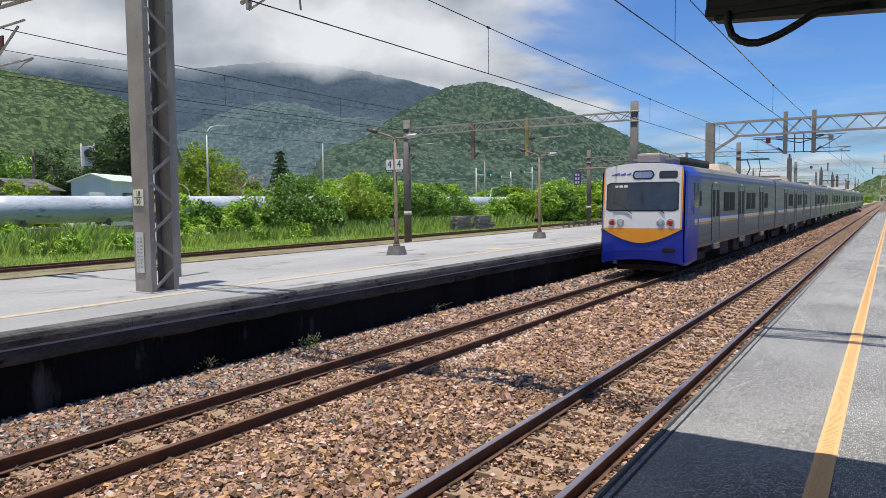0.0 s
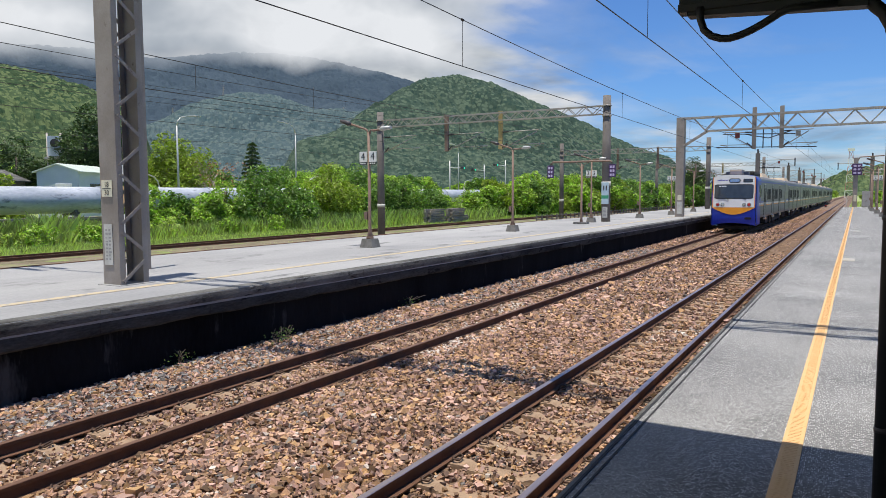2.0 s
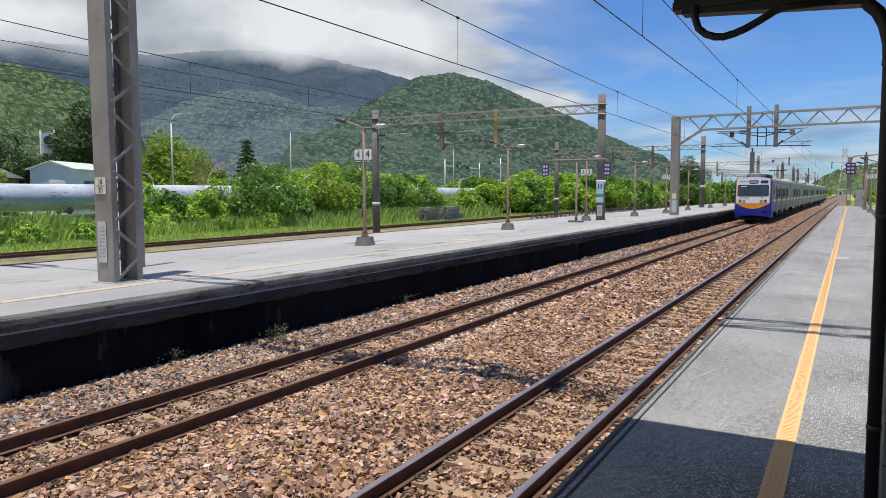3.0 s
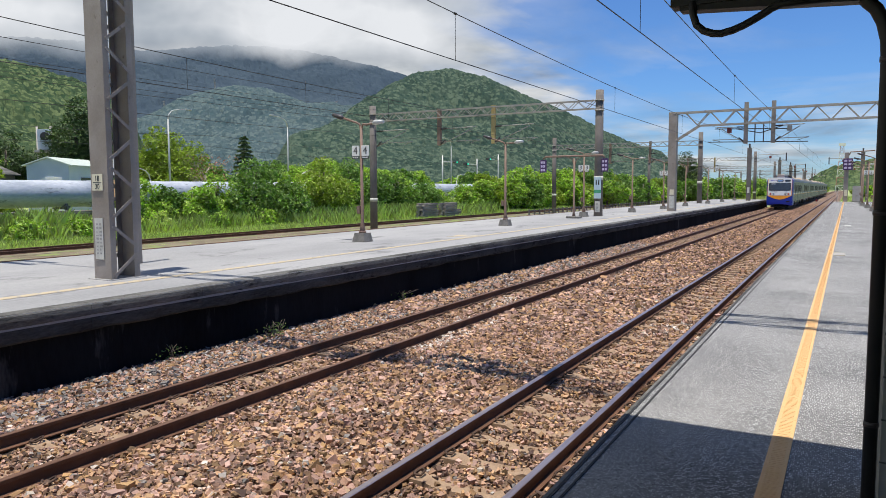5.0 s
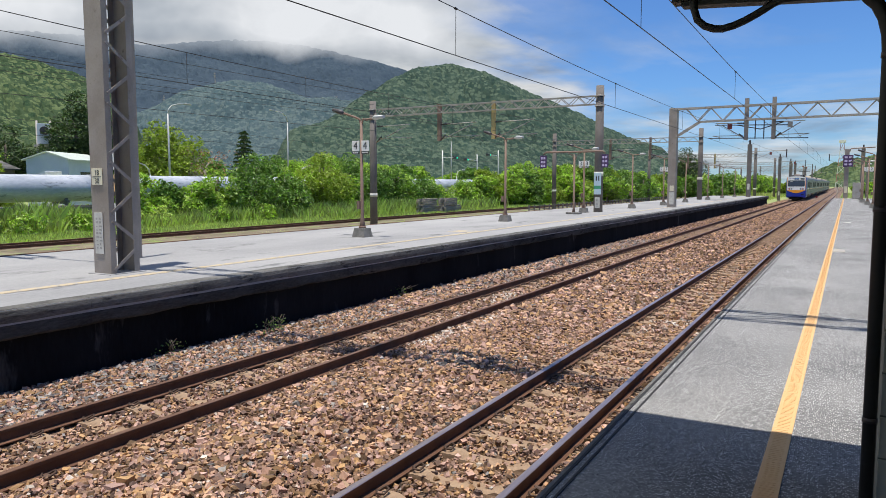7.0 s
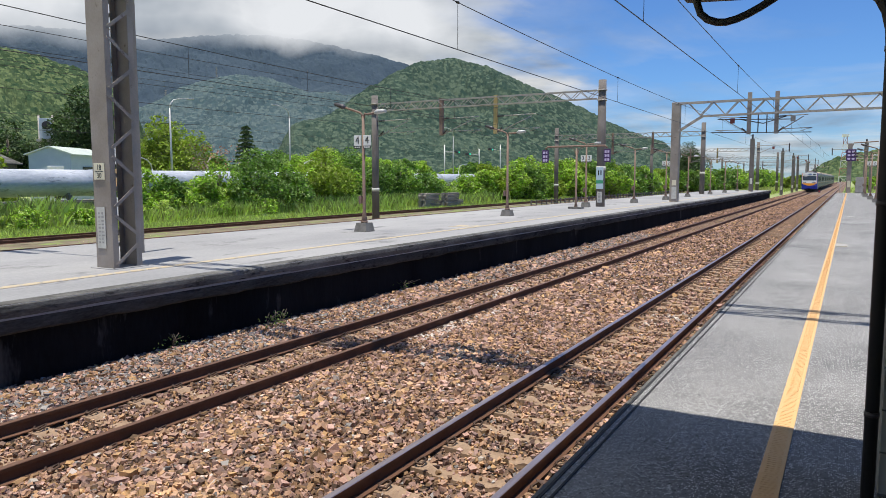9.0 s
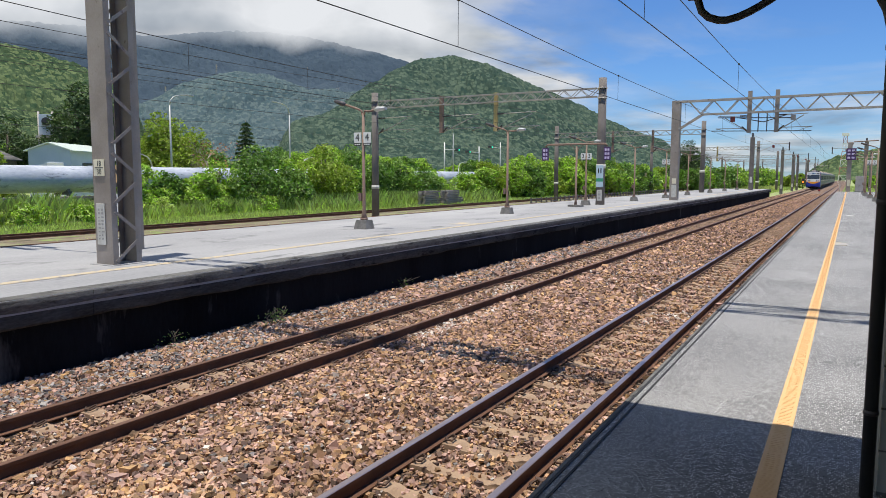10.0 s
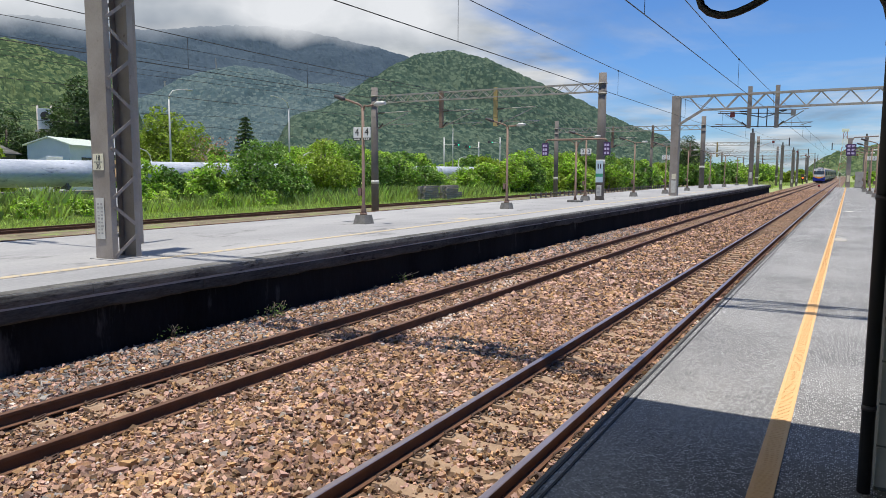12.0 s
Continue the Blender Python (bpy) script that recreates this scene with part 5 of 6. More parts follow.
def make_near_side_things():
    for x, y in ((1.35, 62.0), (1.15, 70.0), (1.5, 54.0), (1.2, 80.0)):
        lamp = make_lamp(y, x, "platform lamp with two arms beside the station building")
        if y == 62.0:
            number_boards(lamp, "2")
    cab = thing("relay_cabinet", (1.0, 88.6, PLAT), "grey steel relay cabinet", "cabinet")
    part("body", box((-0.5, -0.4, 0.06), (0.5, 0.4, 1.7), 0.02), M_GALV, cab)
    part("plinth", box((-0.55, -0.45, 0), (0.55, 0.45, 0.06)), M_PLINTH, cab)
    sgn = thing("signal_post", (-1.0, 96.0, GROUND), "slim dark signal post", "signal")
    part("post", tube([(0, 0, 0), (0, 0, 2.6)], 0.04, 8), M_GALV, sgn)
    part("lamp_box", box((-0.07, -0.07, 2.5), (0.07, 0.07, 2.85), 0.02), M_INSUL, sgn)
    sig = thing("track_signal", (-10.4, 205.0, GROUND), "small signal with a lit amber lamp", "signal")
    part("post", tube([(0, 0, 0), (0, 0, 2.0)], 0.09, 8), M_INSUL, sig)
    part("lamp_box", box((-0.35, -0.2, 1.2), (0.35, 0.2, 2.6), 0.05), M_INSUL, sig)
    part("lamp", tube([(0, -0.24, 1.7), (0, -0.19, 1.7)], 0.22, 12), glowing("lit_amber_lamp", (1.0, 0.16, 0.02), 2.0), sig, "lit amber lamp")
    low = thing("ground_signal", (-4.85, 150.0, -0.15), "low ground signal with a lit red lamp", "signal")
    part("box", box((-0.18, -0.12, 0), (0.18, 0.12, 0.45), 0.03), M_INSUL, low)
    part("lamp", tube([(0, -0.16, 0.3), (0, -0.12, 0.3)], 0.14, 12), M_RED, low, "lit red lamp")
    mast = thing("radio_mast", (-3.0, 420.0, GROUND), "red and white lattice radio mast", "mast")
    for k in range(6):
        bm = bmesh.new()
        z0, z1 = k * 4.0, (k + 1) * 4.0
        w0, w1 = 2.4 - 0.28 * k, 2.4 - 0.28 * (k + 1)
        for a, b in ((1, 1), (1, -1), (-1, 1), (-1, -1)):
            add_bar(bm, (a * w0, b * w0, z0), (a * w1, b * w1, z1), 0.15, 0.15)
        for a in (-1, 1):
            add_bar(bm, (-w0, a * w0, z0), (w1, a * w1, z1), 0.09, 0.09)
            add_bar(bm, (w0, a * w0, z0), (-w1, a * w1, z1), 0.09, 0.09)
            add_bar(bm, (-w1, a * w1, z1), (w1, a * w1, z1), 0.14, 0.14)
        part("mast_stage", bm, M_MASTRED if k % 2 else M_WHITE, mast)
    part("mast_head", box((-1.6, -1.6, 23.9), (1.6, 1.6, 25.2)), M_WHITE, mast)


M_MASTRED = material("faded_red_mast", (0.45, 0.16, 0.13), (0.52, 0.22, 0.18), 0.5, 0.7, 0.0)
make_near_side_things()

# ---- station building and canopy round the camera ----
M_TILE = material("cream_wall_tile", (0.42, 0.40, 0.34), (0.52, 0.50, 0.44), 1.5, 0.5, 0.15, fine=25)
M_ROOFSHEET = material("canopy_roof_sheet", (0.22, 0.24, 0.25), (0.30, 0.31, 0.32), 0.8, 0.6, 0.2, metal=0.3)


def make_station():
    wall = solid("wall_station", box((0.185, 3.955, PLAT), (1.6, 4.25, 4.4)), M_PLINTH, "cream-tiled pier of the station building", "wall", kind="structure")
    tile = finish("tile", box((0, -0.014, 0), (0.37, 0, 0.198), 0.005), M_TILE)
    for r in range(15):
        for c in range(4):
            ob = new("tile", tile)
            ob.parent = wall
            ob.location = (0.185 + 0.375 * c - (0.18 if r % 2 and c else 0), 3.955, PLAT + 0.02 + r * 0.208)
    # unseen wall, added to block sky light and deepen the canopy's shade
    solid("wall_sky_blocker", box((2.6, -9, PLAT), (2.85, 3.955, 4.4)), M_PLINTH, "unseen wall added to keep sky light off the shaded platform", "wall", kind="structure")
    solid("canopy_roof", box((-2.06, -9, 4.42), (7.5, 4.32, 4.55)), M_ROOFSHEET, "flat station canopy overhead", "canopy", kind="structure")
    beam = thing("canopy_bracket", (0, 3.9, 3.36), "black steel canopy bracket with a looped cable", "bracket")
    part("web", box((-0.82, -0.03, 0.055), (1.6, 0.03, 1.06), 0.006), M_BLACK, beam)
    part("lower_flange", box((-0.82, -0.055, 0.015), (1.6, 0.055, 0.055), 0.005), M_BLACK, beam)
    bm = add_box(bmesh.new(), (-0.775, -0.045, -0.005), (0.02, 0.045, 0.015))
    for v in bm.verts:
        if v.co.z < 0:
            v.co.z = -0.005 - 0.05 * max(0.0, (v.co.x + 0.775) / 0.8)
    part("end_plate", bm, M_BLACK, beam)
    turns = [(-0.71, 0.03), (-0.708, -0.03), (-0.69, -0.085), (-0.655, -0.118), (-0.61, -0.136), (-0.57, -0.14), (-0.52, -0.13), (-0.47, -0.112), (-0.42, -0.088), (-0.38, -0.066), (-0.345, -0.045), (-0.30, -0.03), (-0.1, -0.03)]
    part("cable", tube([(x, -0.05, z) for x, z in turns], 0.0185, 12), M_BLACK, beam, "black rubber cable hanging in a loop")
    pipe = thing("drain_pipe", (0.142, 3.9, PLAT), "black drain pipe strapped to the pier", "pipe")
    bend = [(0, 0, 0), (0, 0, 2.12), (-0.006, 0, 2.21), (-0.025, 0, 2.29), (-0.055, 0, 2.35), (-0.09, 0, 2.385), (-0.12, 0, 2.42), (-0.13, 0, 2.50)]
    part("pipe", tube(bend, 0.030, 14), M_BLACK, pipe)
    for z in (0.42, 1.42, 2.12):
        part("strap", tube([(0, 0, z - 0.012), (0, 0, z + 0.012)], 0.034, 14), M_INSUL, pipe)


make_station()
# ---- plants ----


def leaves(centres, size, rng, droop=0.3):
    """One bent leaf clump, four corners, at every centre."""
    k = len(centres)
    n = rng.normal(size=(k, 3))
    n[:, 2] = np.abs(n[:, 2]) + 0.75
    n /= np.linalg.norm(n, axis=1)[:, None]
    u = np.cross(n, rng.normal(size=(k, 3)))
    u /= np.linalg.norm(u, axis=1)[:, None]
    v = np.cross(n, u)
    s = size * rng.uniform(0.55, 1.3, (k, 1))
    bend = n * s * droop
    pts = np.stack([centres - u * s, centres - v * s * 0.55 + bend, centres + u * s * 1.1 - bend, centres + v * s * 0.55 + bend], 1)
    return pts.reshape(-1, 3)


def crown_points(count, lobes, rng):
    """Points near the skins of many lobes."""
    out = []
    total = sum(r ** 2 for *_, r in lobes)
    for x, y, z, r in lobes:
        k = max(8, int(count * r * r / total))
        d = rng.normal(size=(k, 3))
        d /= np.linalg.norm(d, axis=1)[:, None]
        rad = r * rng.uniform(0.45, 1.15, (k, 1)) ** 0.5
        out.append(np.array([x, y, z]) + d * rad * np.array([1, 1, 0.85]))
    return np.concatenate(out)


def make_shrub(name, at, width, height, count, size, mat, seed, label, category="bush", lobes=9, trunk=0.0, group=""):
    rng = np.random.RandomState(seed)
    plant = thing(name, at, label, category, group)
    ls = []
    for i in range(lobes):
        a, d = rng.uniform(0, 6.28), width * 0.5 * rng.uniform(0.05, 0.85)
        r = min(width, height) * rng.uniform(0.20, 0.36)
        top = trunk + (height - trunk) * (1 - 0.45 * (2 * d / width) ** 2) - r
        ls.append((d * math.cos(a), d * math.sin(a), rng.uniform(trunk + r * 0.4, max(trunk + r * 0.5, top)), r))
    for i in range(lobes):
        a, d = rng.uniform(0, 6.28), width * 0.5 * rng.uniform(0.1, 1.0)
        ls.append((d * math.cos(a), d * math.sin(a), trunk + (height - trunk) * rng.uniform(0.45, 0.98) * (1 - 0.35 * (2 * d / width) ** 2), width * rng.uniform(0.06, 0.13)))
    ls.append((0, 0, height - width * 0.22, width * 0.20))
    pts = crown_points(count, ls, rng)
    pts = pts[pts[:, 2] > 0.05]
    v = leaves(pts, size, rng)
    f = np.arange(len(v)).reshape(-1, 4)
    crown = new("crown", mesh_from("crown", v, f, mat))
    crown.parent = plant
    bm = bmesh.new()
    for i in range(3 if trunk < 1 else 1):
        lean = rng.uniform(-0.2, 0.2, 2) * width * 0.4
        add_tube(bm, [(0, 0, -0.1), (lean[0] * 0.4, lean[1] * 0.4, height * 0.35), (lean[0], lean[1], height * 0.75)], [0.03 * height + 0.02, 0.02 * height + 0.015, 0.01 * height], 7)
    for x, y, z, r in ls[:5]:
        add_tube(bm, [(0, 0, max(trunk * 0.7, height * 0.2)), (x * 0.5, y * 0.5, (z + trunk) * 0.6), (x, y, z)], [0.012 * height, 0.009 * height, 0.004 * height], 5)
    part("trunk", bm, M_BARK, plant)
    return plant


def make_plants():
    rng = random.Random(11)
    seed = 100
    # thicket behind the meadow: heights swell and fall along it
    stations = (30.5, 33.5, 35.5, 38.0, 40.0, 42.3, 44.9, 47.7, 50.0, 53.2, 56.0, 60.6, 65.0, 69.0, 74.0, 85.0, 110.0, 165.0)
    heights = (3.6, 4.1, 3.3, 3.2, 4.8, 5.8, 4.2, 5.0, 6.2, 6.9, 6.8, 5.4, 4.8, 3.2, 4.2, 5.6, 6.0, 5.4)
    y = 30.5
    while y < 165:
        h = float(np.interp(y, stations, heights)) * rng.uniform(0.88, 1.06)
        x = -41.0 + rng.uniform(-1.5, 1.2) + (4.0 if y > 72 else 0)
        w = h * rng.uniform(0.68, 0.95) + 0.7
        big = 42 < y < 68
        pick = rng.random()
        make_shrub("shrub", (x, y, GROUND), w, h, int(1500 + 620 * w), 0.15 if y < 75 else 0.19, M_LEAF if pick < 0.66 else (M_LEAF_DARK if pick < 0.9 else M_LEAF_OLIVE), seed,
                   "tall leafy green shrub beyond the siding" if big else "leafy green shrub beyond the siding", group="thicket shrubs")
        seed += 1
        y += w * rng.uniform(0.42, 0.62)
    y = 14.0
    while y < 75:
        h = rng.uniform(0.9, 1.7)
        make_shrub("shrub", (-38.6 + rng.uniform(-0.8, 0.6), y, GROUND), h * 1.7, h, 1300, 0.095, M_LEAF if rng.random() < 0.6 else M_GRASS, seed, "low bright green shrub in the grass", group="low shrubs")
        seed += 1
        y += rng.uniform(1.8, 4.5)
    y = 11.0
    while y < 46:
        h = rng.uniform(1.3, 1.9)
        make_shrub("shrub", (-46.2 + rng.uniform(-0.8, 0.6), y, GROUND), h * 1.9, h, 1000, 0.14, M_LEAF if rng.random() < 0.7 else M_LEAF_DARK, seed, "weedy green shrub under the pipeline", group="pipeline weeds")
        seed += 1
        y += rng.uniform(1.3, 2.2)
    # farther growth along the line
    y = 100.0
    while y < 330:
        h = rng.uniform(3.0, 5.0) * (1.0 if y < 200 else 1.3)
        make_shrub("shrub", (rng.uniform(-32, -25) - (4 if y < 140 else 0), y, GROUND), h * 1.6, h, 1400, 0.34, M_LEAF if rng.random() < 0.6 else M_LEAF_DARK, seed, "leafy shrub farther down the line", group="far shrubs")
        seed += 1
        y += rng.uniform(3.0, 6.5)
    for k in range(26):
        yy = 210 + 14 * k
        make_shrub("shrub", (rng.uniform(-20, -13) if k % 2 else rng.uniform(3, 14), yy, GROUND), 6.0, rng.uniform(2.5, 4.5), 900, 0.45, M_LEAF_OLIVE if k % 3 else M_LEAF, seed, "scrub beside the far end of the line", group="far shrubs")
        seed += 1
    # trees behind the pipe
    for x, y, w, h, mat, trunk, label in (
            (-65, 53.5, 9.5, 9.4, M_LEAF_OLIVE, 2.6, "broad olive-green flame tree"), (-72, 60, 7.0, 8.0, M_LEAF_OLIVE, 2.4, "olive-green tree behind the pipeline"),
            (-67, 45.5, 6.5, 12.5, M_LEAF_DEEP, 1.4, "dark tall tree behind the house"), (-76, 43, 7.5, 9.5, M_LEAF_DEEP, 1.6, "dark green tree behind the house"),
            (-58, 30.5, 6.5, 4.6, M_LEAF_OLIVE, 0.5, "rounded olive bush beside the house"), (-60, 26, 7.0, 5.0, M_LEAF_OLIVE, 0.6, "rounded dark bush beside the house"),
            (-88, 36, 11.0, 9.5, M_LEAF, 2.0, "green tree on the lower slope"), (-92, 44, 12.0, 9.5, M_LEAF_DARK, 2.0, "dark green tree on the lower slope"),
            (-70, 76, 6.5, 7.2, M_LEAF_DARK, 1.6, "dark green tree behind the thicket"), (-72, 84, 8.0, 7.0, M_LEAF, 1.6, "green tree behind the thicket"),
            (-75, 96, 9.0, 7.6, M_LEAF_DARK, 1.8, "green tree behind the thicket"), (-78, 112, 10.0, 7.5, M_LEAF, 1.8, "green tree behind the thicket"),
            (-34, 178, 9.5, 12.0, M_LEAF_DEEP, 2.5, "dark round-headed tree beside the line"), (-36, 190, 10.0, 9.5, M_LEAF, 2.5, "green round-headed tree beside the line")):
        make_shrub("tree", (x, y, GROUND), w, h, int(6200 + 420 * w), 0.185 if x > -80 else 0.24, mat, seed, label, "tree", 14, trunk)
        seed += 1
    y = 0.0
    for k in range(34):
        make_shrub("tree", (-120 - rng.uniform(0, 50), 10 + k * 9.5, GROUND), 15, rng.uniform(7, 12), 1800, 0.75, M_LEAF_DARK if k % 3 else M_LEAF, seed, "tree in the wood at the foot of the hills", "tree", 10, 1.5, group="wood")
        seed += 1


make_plants()


def make_conifer():
    rng = np.random.RandomState(9)
    t = thing("conifer", (-68, 69.0, GROUND), "dark slender conifer with tiered branches", "tree")
    pts = []
    for k in range(15):
        z = 2.3 + k * 0.52
        r = 2.4 * (1 - k / 16) ** 0.8
        for a in np.arange(0, 6.28, 0.5) + k:
            for u in np.linspace(0.15, 1, 12):
                pts.append((r * u * math.cos(a), r * u * math.sin(a), z - 0.25 * u + rng.uniform(-0.1, 0.1)))
    v = leaves(np.array(pts), 0.22, rng)
    crown = new("crown", mesh_from("crown", v, np.arange(len(v)).reshape(-1, 4), M_LEAF_DEEP))
    crown.parent = t
    part("trunk", tube([(0, 0, -0.1), (0, 0, 10.0)], [0.2, 0.03], 8), M_BARK, t)


make_conifer()


def make_palm(x, y, h, seed):
    rng = np.random.RandomState(seed)
    p = thing("palm", (x, y, GROUND), "slender palm with drooping fronds behind the house", "palm tree", "palms")
    part("trunk", tube([(0, 0, -0.1), (0.15, 0, h * 0.5), (0.1, 0.1, h)], [0.2, 0.15, 0.12], 9), M_BARK, p)
    for k in range(11):
        a = k * 0.571 + rng.uniform(-0.2, 0.2)
        up = rng.uniform(0.1, 0.9)
        L = rng.uniform(1.8, 2.5)
        v, f = [], []
        spine = [Vector((0.1 + L * u * math.cos(a), 0.1 + L * u * math.sin(a), h + up * u * L * 0.6 - 1.5 * u * u * L * 0.5)) for u in np.linspace(0, 1, 12)]
        side = Vector((-math.sin(a), math.cos(a), 0))
        for i in range(1, 12):
            for s in (-1, 1):
                b = spine[i]
                tip = b + side * s * 0.55 * (1 - 0.6 * i / 12) + (spine[i] - spine[i - 1]) * 0.9 + Vector((0, 0, -0.22))
                w = (spine[i] - spine[i - 1]) * 0.35
                v += [b, b + w, tip + w * 0.2, tip]
                f.append(tuple(range(len(v) - 4, len(v))))
        ob = new("frond", mesh_from("frond", [tuple(q) for q in v], f, M_LEAF_DEEP))
        ob.parent = p


for x, y, h, sd in ((-72, 39, 8.6, 1), (-75, 47, 7.2, 2), (-80, 50, 7.8, 3), (-71, 50, 6.6, 4)):
    make_palm(x, y, h, sd)


def make_bare_tree():
    rng = random.Random(4)
    t = thing("bare_tree", (-62.5, 56.8, GROUND), "pale leafless tangle with a few red flowers", "tree")
    bm = bmesh.new()

    def limb(p, d, ln, r, depth):
        q = p + d * ln
        add_tube(bm, [p, (p + q) / 2 + Vector((rng.uniform(-1, 1), rng.uniform(-1, 1), rng.uniform(-1, 1))) * ln * 0.08, q], [r, r * 0.8, r * 0.6], 5, False)
        if depth:
            for _ in range(3):
                e = (d + Vector((rng.uniform(-1, 1), rng.uniform(-1, 1), rng.uniform(-0.35, 0.7))) * 0.85).normalized()
                limb(q, e, ln * rng.uniform(0.62, 0.85), r * 0.6, depth - 1)
    for k in range(4):
        limb(Vector((rng.uniform(-1.2, 1.2), rng.uniform(-1.8, 1.8), 0)), Vector((rng.uniform(-0.4, 0.4), rng.uniform(-0.5, 0.5), 1)).normalized(), 2.3, 0.15, 4)
    part("limbs", bm, M_PALEBARK, t)
    r2 = np.random.RandomState(2)
    pts = np.stack([r2.uniform(-3, 3, 500), r2.uniform(-3.6, 3.6, 500), r2.uniform(3.0, 6.6, 500)], -1)
    v = leaves(pts, 0.14, r2)
    ob = tagged(new("flower_mass", mesh_from("flower_mass", v, np.arange(len(v)).reshape(-1, 4), M_FLOWER)), kind="stuff")
    ob.parent = t


M_PALEBARK = material("pale_bark", (0.36, 0.30, 0.25), (0.50, 0.44, 0.38), 3, 0.9, 0.2)
M_FLOWER = material("dull_red_flower", (0.40, 0.12, 0.08), (0.34, 0.22, 0.12), 2, 0.8, 0.0, island=0.4)
make_bare_tree()


def make_grass(name, count, x0, x1, y0, y1, h, seed, label, mat, clump=0.0, power=1.0):
    rng = np.random.RandomState(seed)
    x = x0 + (x1 - x0) * rng.rand(count)
    y = y0 + (y1 - y0) * rng.rand(count) ** power
    if clump:
        keep = fractal(x * 0.35, y * 0.35, seed) + rng.uniform(-0.4, 0.4, count) > clump
        x, y = x[keep], y[keep]
    k = len(x)
    hh = h * rng.uniform(0.45, 1.25, k) * (1 + 0.5 * fractal(x * 0.25, y * 0.25, seed + 1))
    a = rng.uniform(0, 6.28, k)
    lean = hh * rng.uniform(0.1, 0.55, k)
    w = 0.010 + 0.022 * rng.rand(k) + 0.012 * h
    px, py = -np.sin(a) * w, np.cos(a) * w
    base = np.stack([x, y, np.full(k, GROUND - 0.03)], -1)
    mid = base + np.stack([np.cos(a) * lean * 0.35, np.sin(a) * lean * 0.35, hh * 0.6], -1)
    tip = base + np.stack([np.cos(a) * lean, np.sin(a) * lean, hh], -1)
    off = np.stack([px, py, np.zeros(k)], -1)
    v = np.stack([base - off, base + off, mid + off * 0.8, tip, mid - off * 0.8], 1).reshape(-1, 3)
    f = np.arange(5 * k).reshape(-1, 5)
    ob = new(name, mesh_from(name, v, f, mat))
    tagged(ob, label, "grass", kind="stuff")


make_grass("grass", 60000, -40.0, -32.3, 8, 95, 0.42, 5, "short bright green grass beside the siding", M_GRASS, power=1.2)
make_grass("grass", 13000, -29.6, -24.0, 8, 85, 0.15, 15, "thin pale grass strip beside the siding", M_GRASS, power=1.2)
make_grass("grass", 3500, -32.3, -29.6, 8, 85, 0.16, 16, "thin grass between the siding rails", M_GRASS, 0.05, power=1.2)
make_grass("tall_grass", 34000, -42.0, -37.6, 10, 130, 1.1, 6, "tall reedy grass before the thicket", M_GRASS, 0.0, 1.3)
make_grass("tall_grass", 9000, -49.0, -40.0, 8, 60, 1.1, 7, "tall reedy grass before the pipeline", M_GRASS, 0.0)
make_grass("tall_grass", 11000, -40.0, -33.6, 42, 76, 1.25, 17, "tall arching grass beside the siding", M_GRASS, 0.05)
make_grass("tall_grass", 8000, -43.0, -38.5, 10, 30, 1.35, 18, "tall arching grass before the pipeline", M_GRASS, 0.0)
make_grass("grass", 14000, -27.0, -12.0, 103, 240, 0.45, 8, "grass beside the end of the platform", M_GRASS)
make_grass("grass", 4000, -1.0, 10.0, 91, 240, 0.5, 9, "grass past the end of the platform", M_GRASS)


def make_weed(x, y, seed):
    rng = np.random.RandomState(seed)
    w = thing("weed", (x, y, -0.16), "small straggling weed growing in the ballast", "weed", "ballast weeds")
    pts = np.stack([rng.normal(0, 0.09, 60), rng.normal(0, 0.13, 60), rng.uniform(0.03, 0.24, 60)], -1)
    v = leaves(pts, 0.02, rng)
    ob = tagged(new("leaf_mass", mesh_from("leaf_mass", v, np.arange(len(v)).reshape(-1, 4), M_LEAF_DARK)), kind="stuff")
    ob.parent = w
    for k in range(5):
        part("stem", tube([(0, 0, -0.02), (rng.normal(0, 0.05), rng.normal(0, 0.05), 0.15), (rng.normal(0, 0.12), rng.normal(0, 0.12), 0.26)], 0.004, 4), M_BARK, w)


for k, (wx, wy) in enumerate(((-8.72, 9.35), (-8.85, 9.7), (-8.92, 7.4), (-8.92, 14.0))):
    make_weed(wx, wy, k)

# ---- siding, pipeline, house and road ----
make_track("track_siding", -30.9, -20, 260, 0, "rust-brown siding track in short grass", -0.06, M_HEAD_DULL, False)


def make_siding_bed():
    xs, ys = np.linspace(-32.6, FAR_BACK - 0.1, 60), np.linspace(-25, 240, 380)
    gx, gy = np.meshgrid(xs, ys)
    rim = np.minimum(gx + 32.6, 1.0)
    z = GROUND - 0.05 + 0.16 * rim + 0.05 * fractal(gx * 0.7, gy * 0.7, 18, 4)
    v = np.stack([gx, gy, z], -1).reshape(-1, 3)
    q = np.arange(gx.size).reshape(gx.shape)
    f = np.stack([q[:-1, :-1], q[:-1, 1:], q[1:, 1:], q[1:, :-1]], -1).reshape(-1, 4)
    ob = new("siding_bed", mesh_from("siding_bed", v, f, M_GRAVEL, True))
    tagged(ob, "tan gravel and dry grass round the siding", "track bed", kind="structure")


M_GRAVEL = material("dusty_siding_gravel", (0.14, 0.115, 0.075), (0.26, 0.22, 0.15), 0.7, 0.95, 0.8, fine=12, spots=((0.20, 0.25, 0.08), 0.51, 0.6), dist=0.03, spec=0.2)
make_siding_bed()


def make_kerb():
    solid("kerb", box((FAR_BACK - 0.12, -30, PLAT - 0.22), (FAR_BACK - 0.002, 103, PLAT + 0.015)), M_RUST, "rust-stained kerb along the back of the platform", "kerb", kind="structure")


make_kerb()


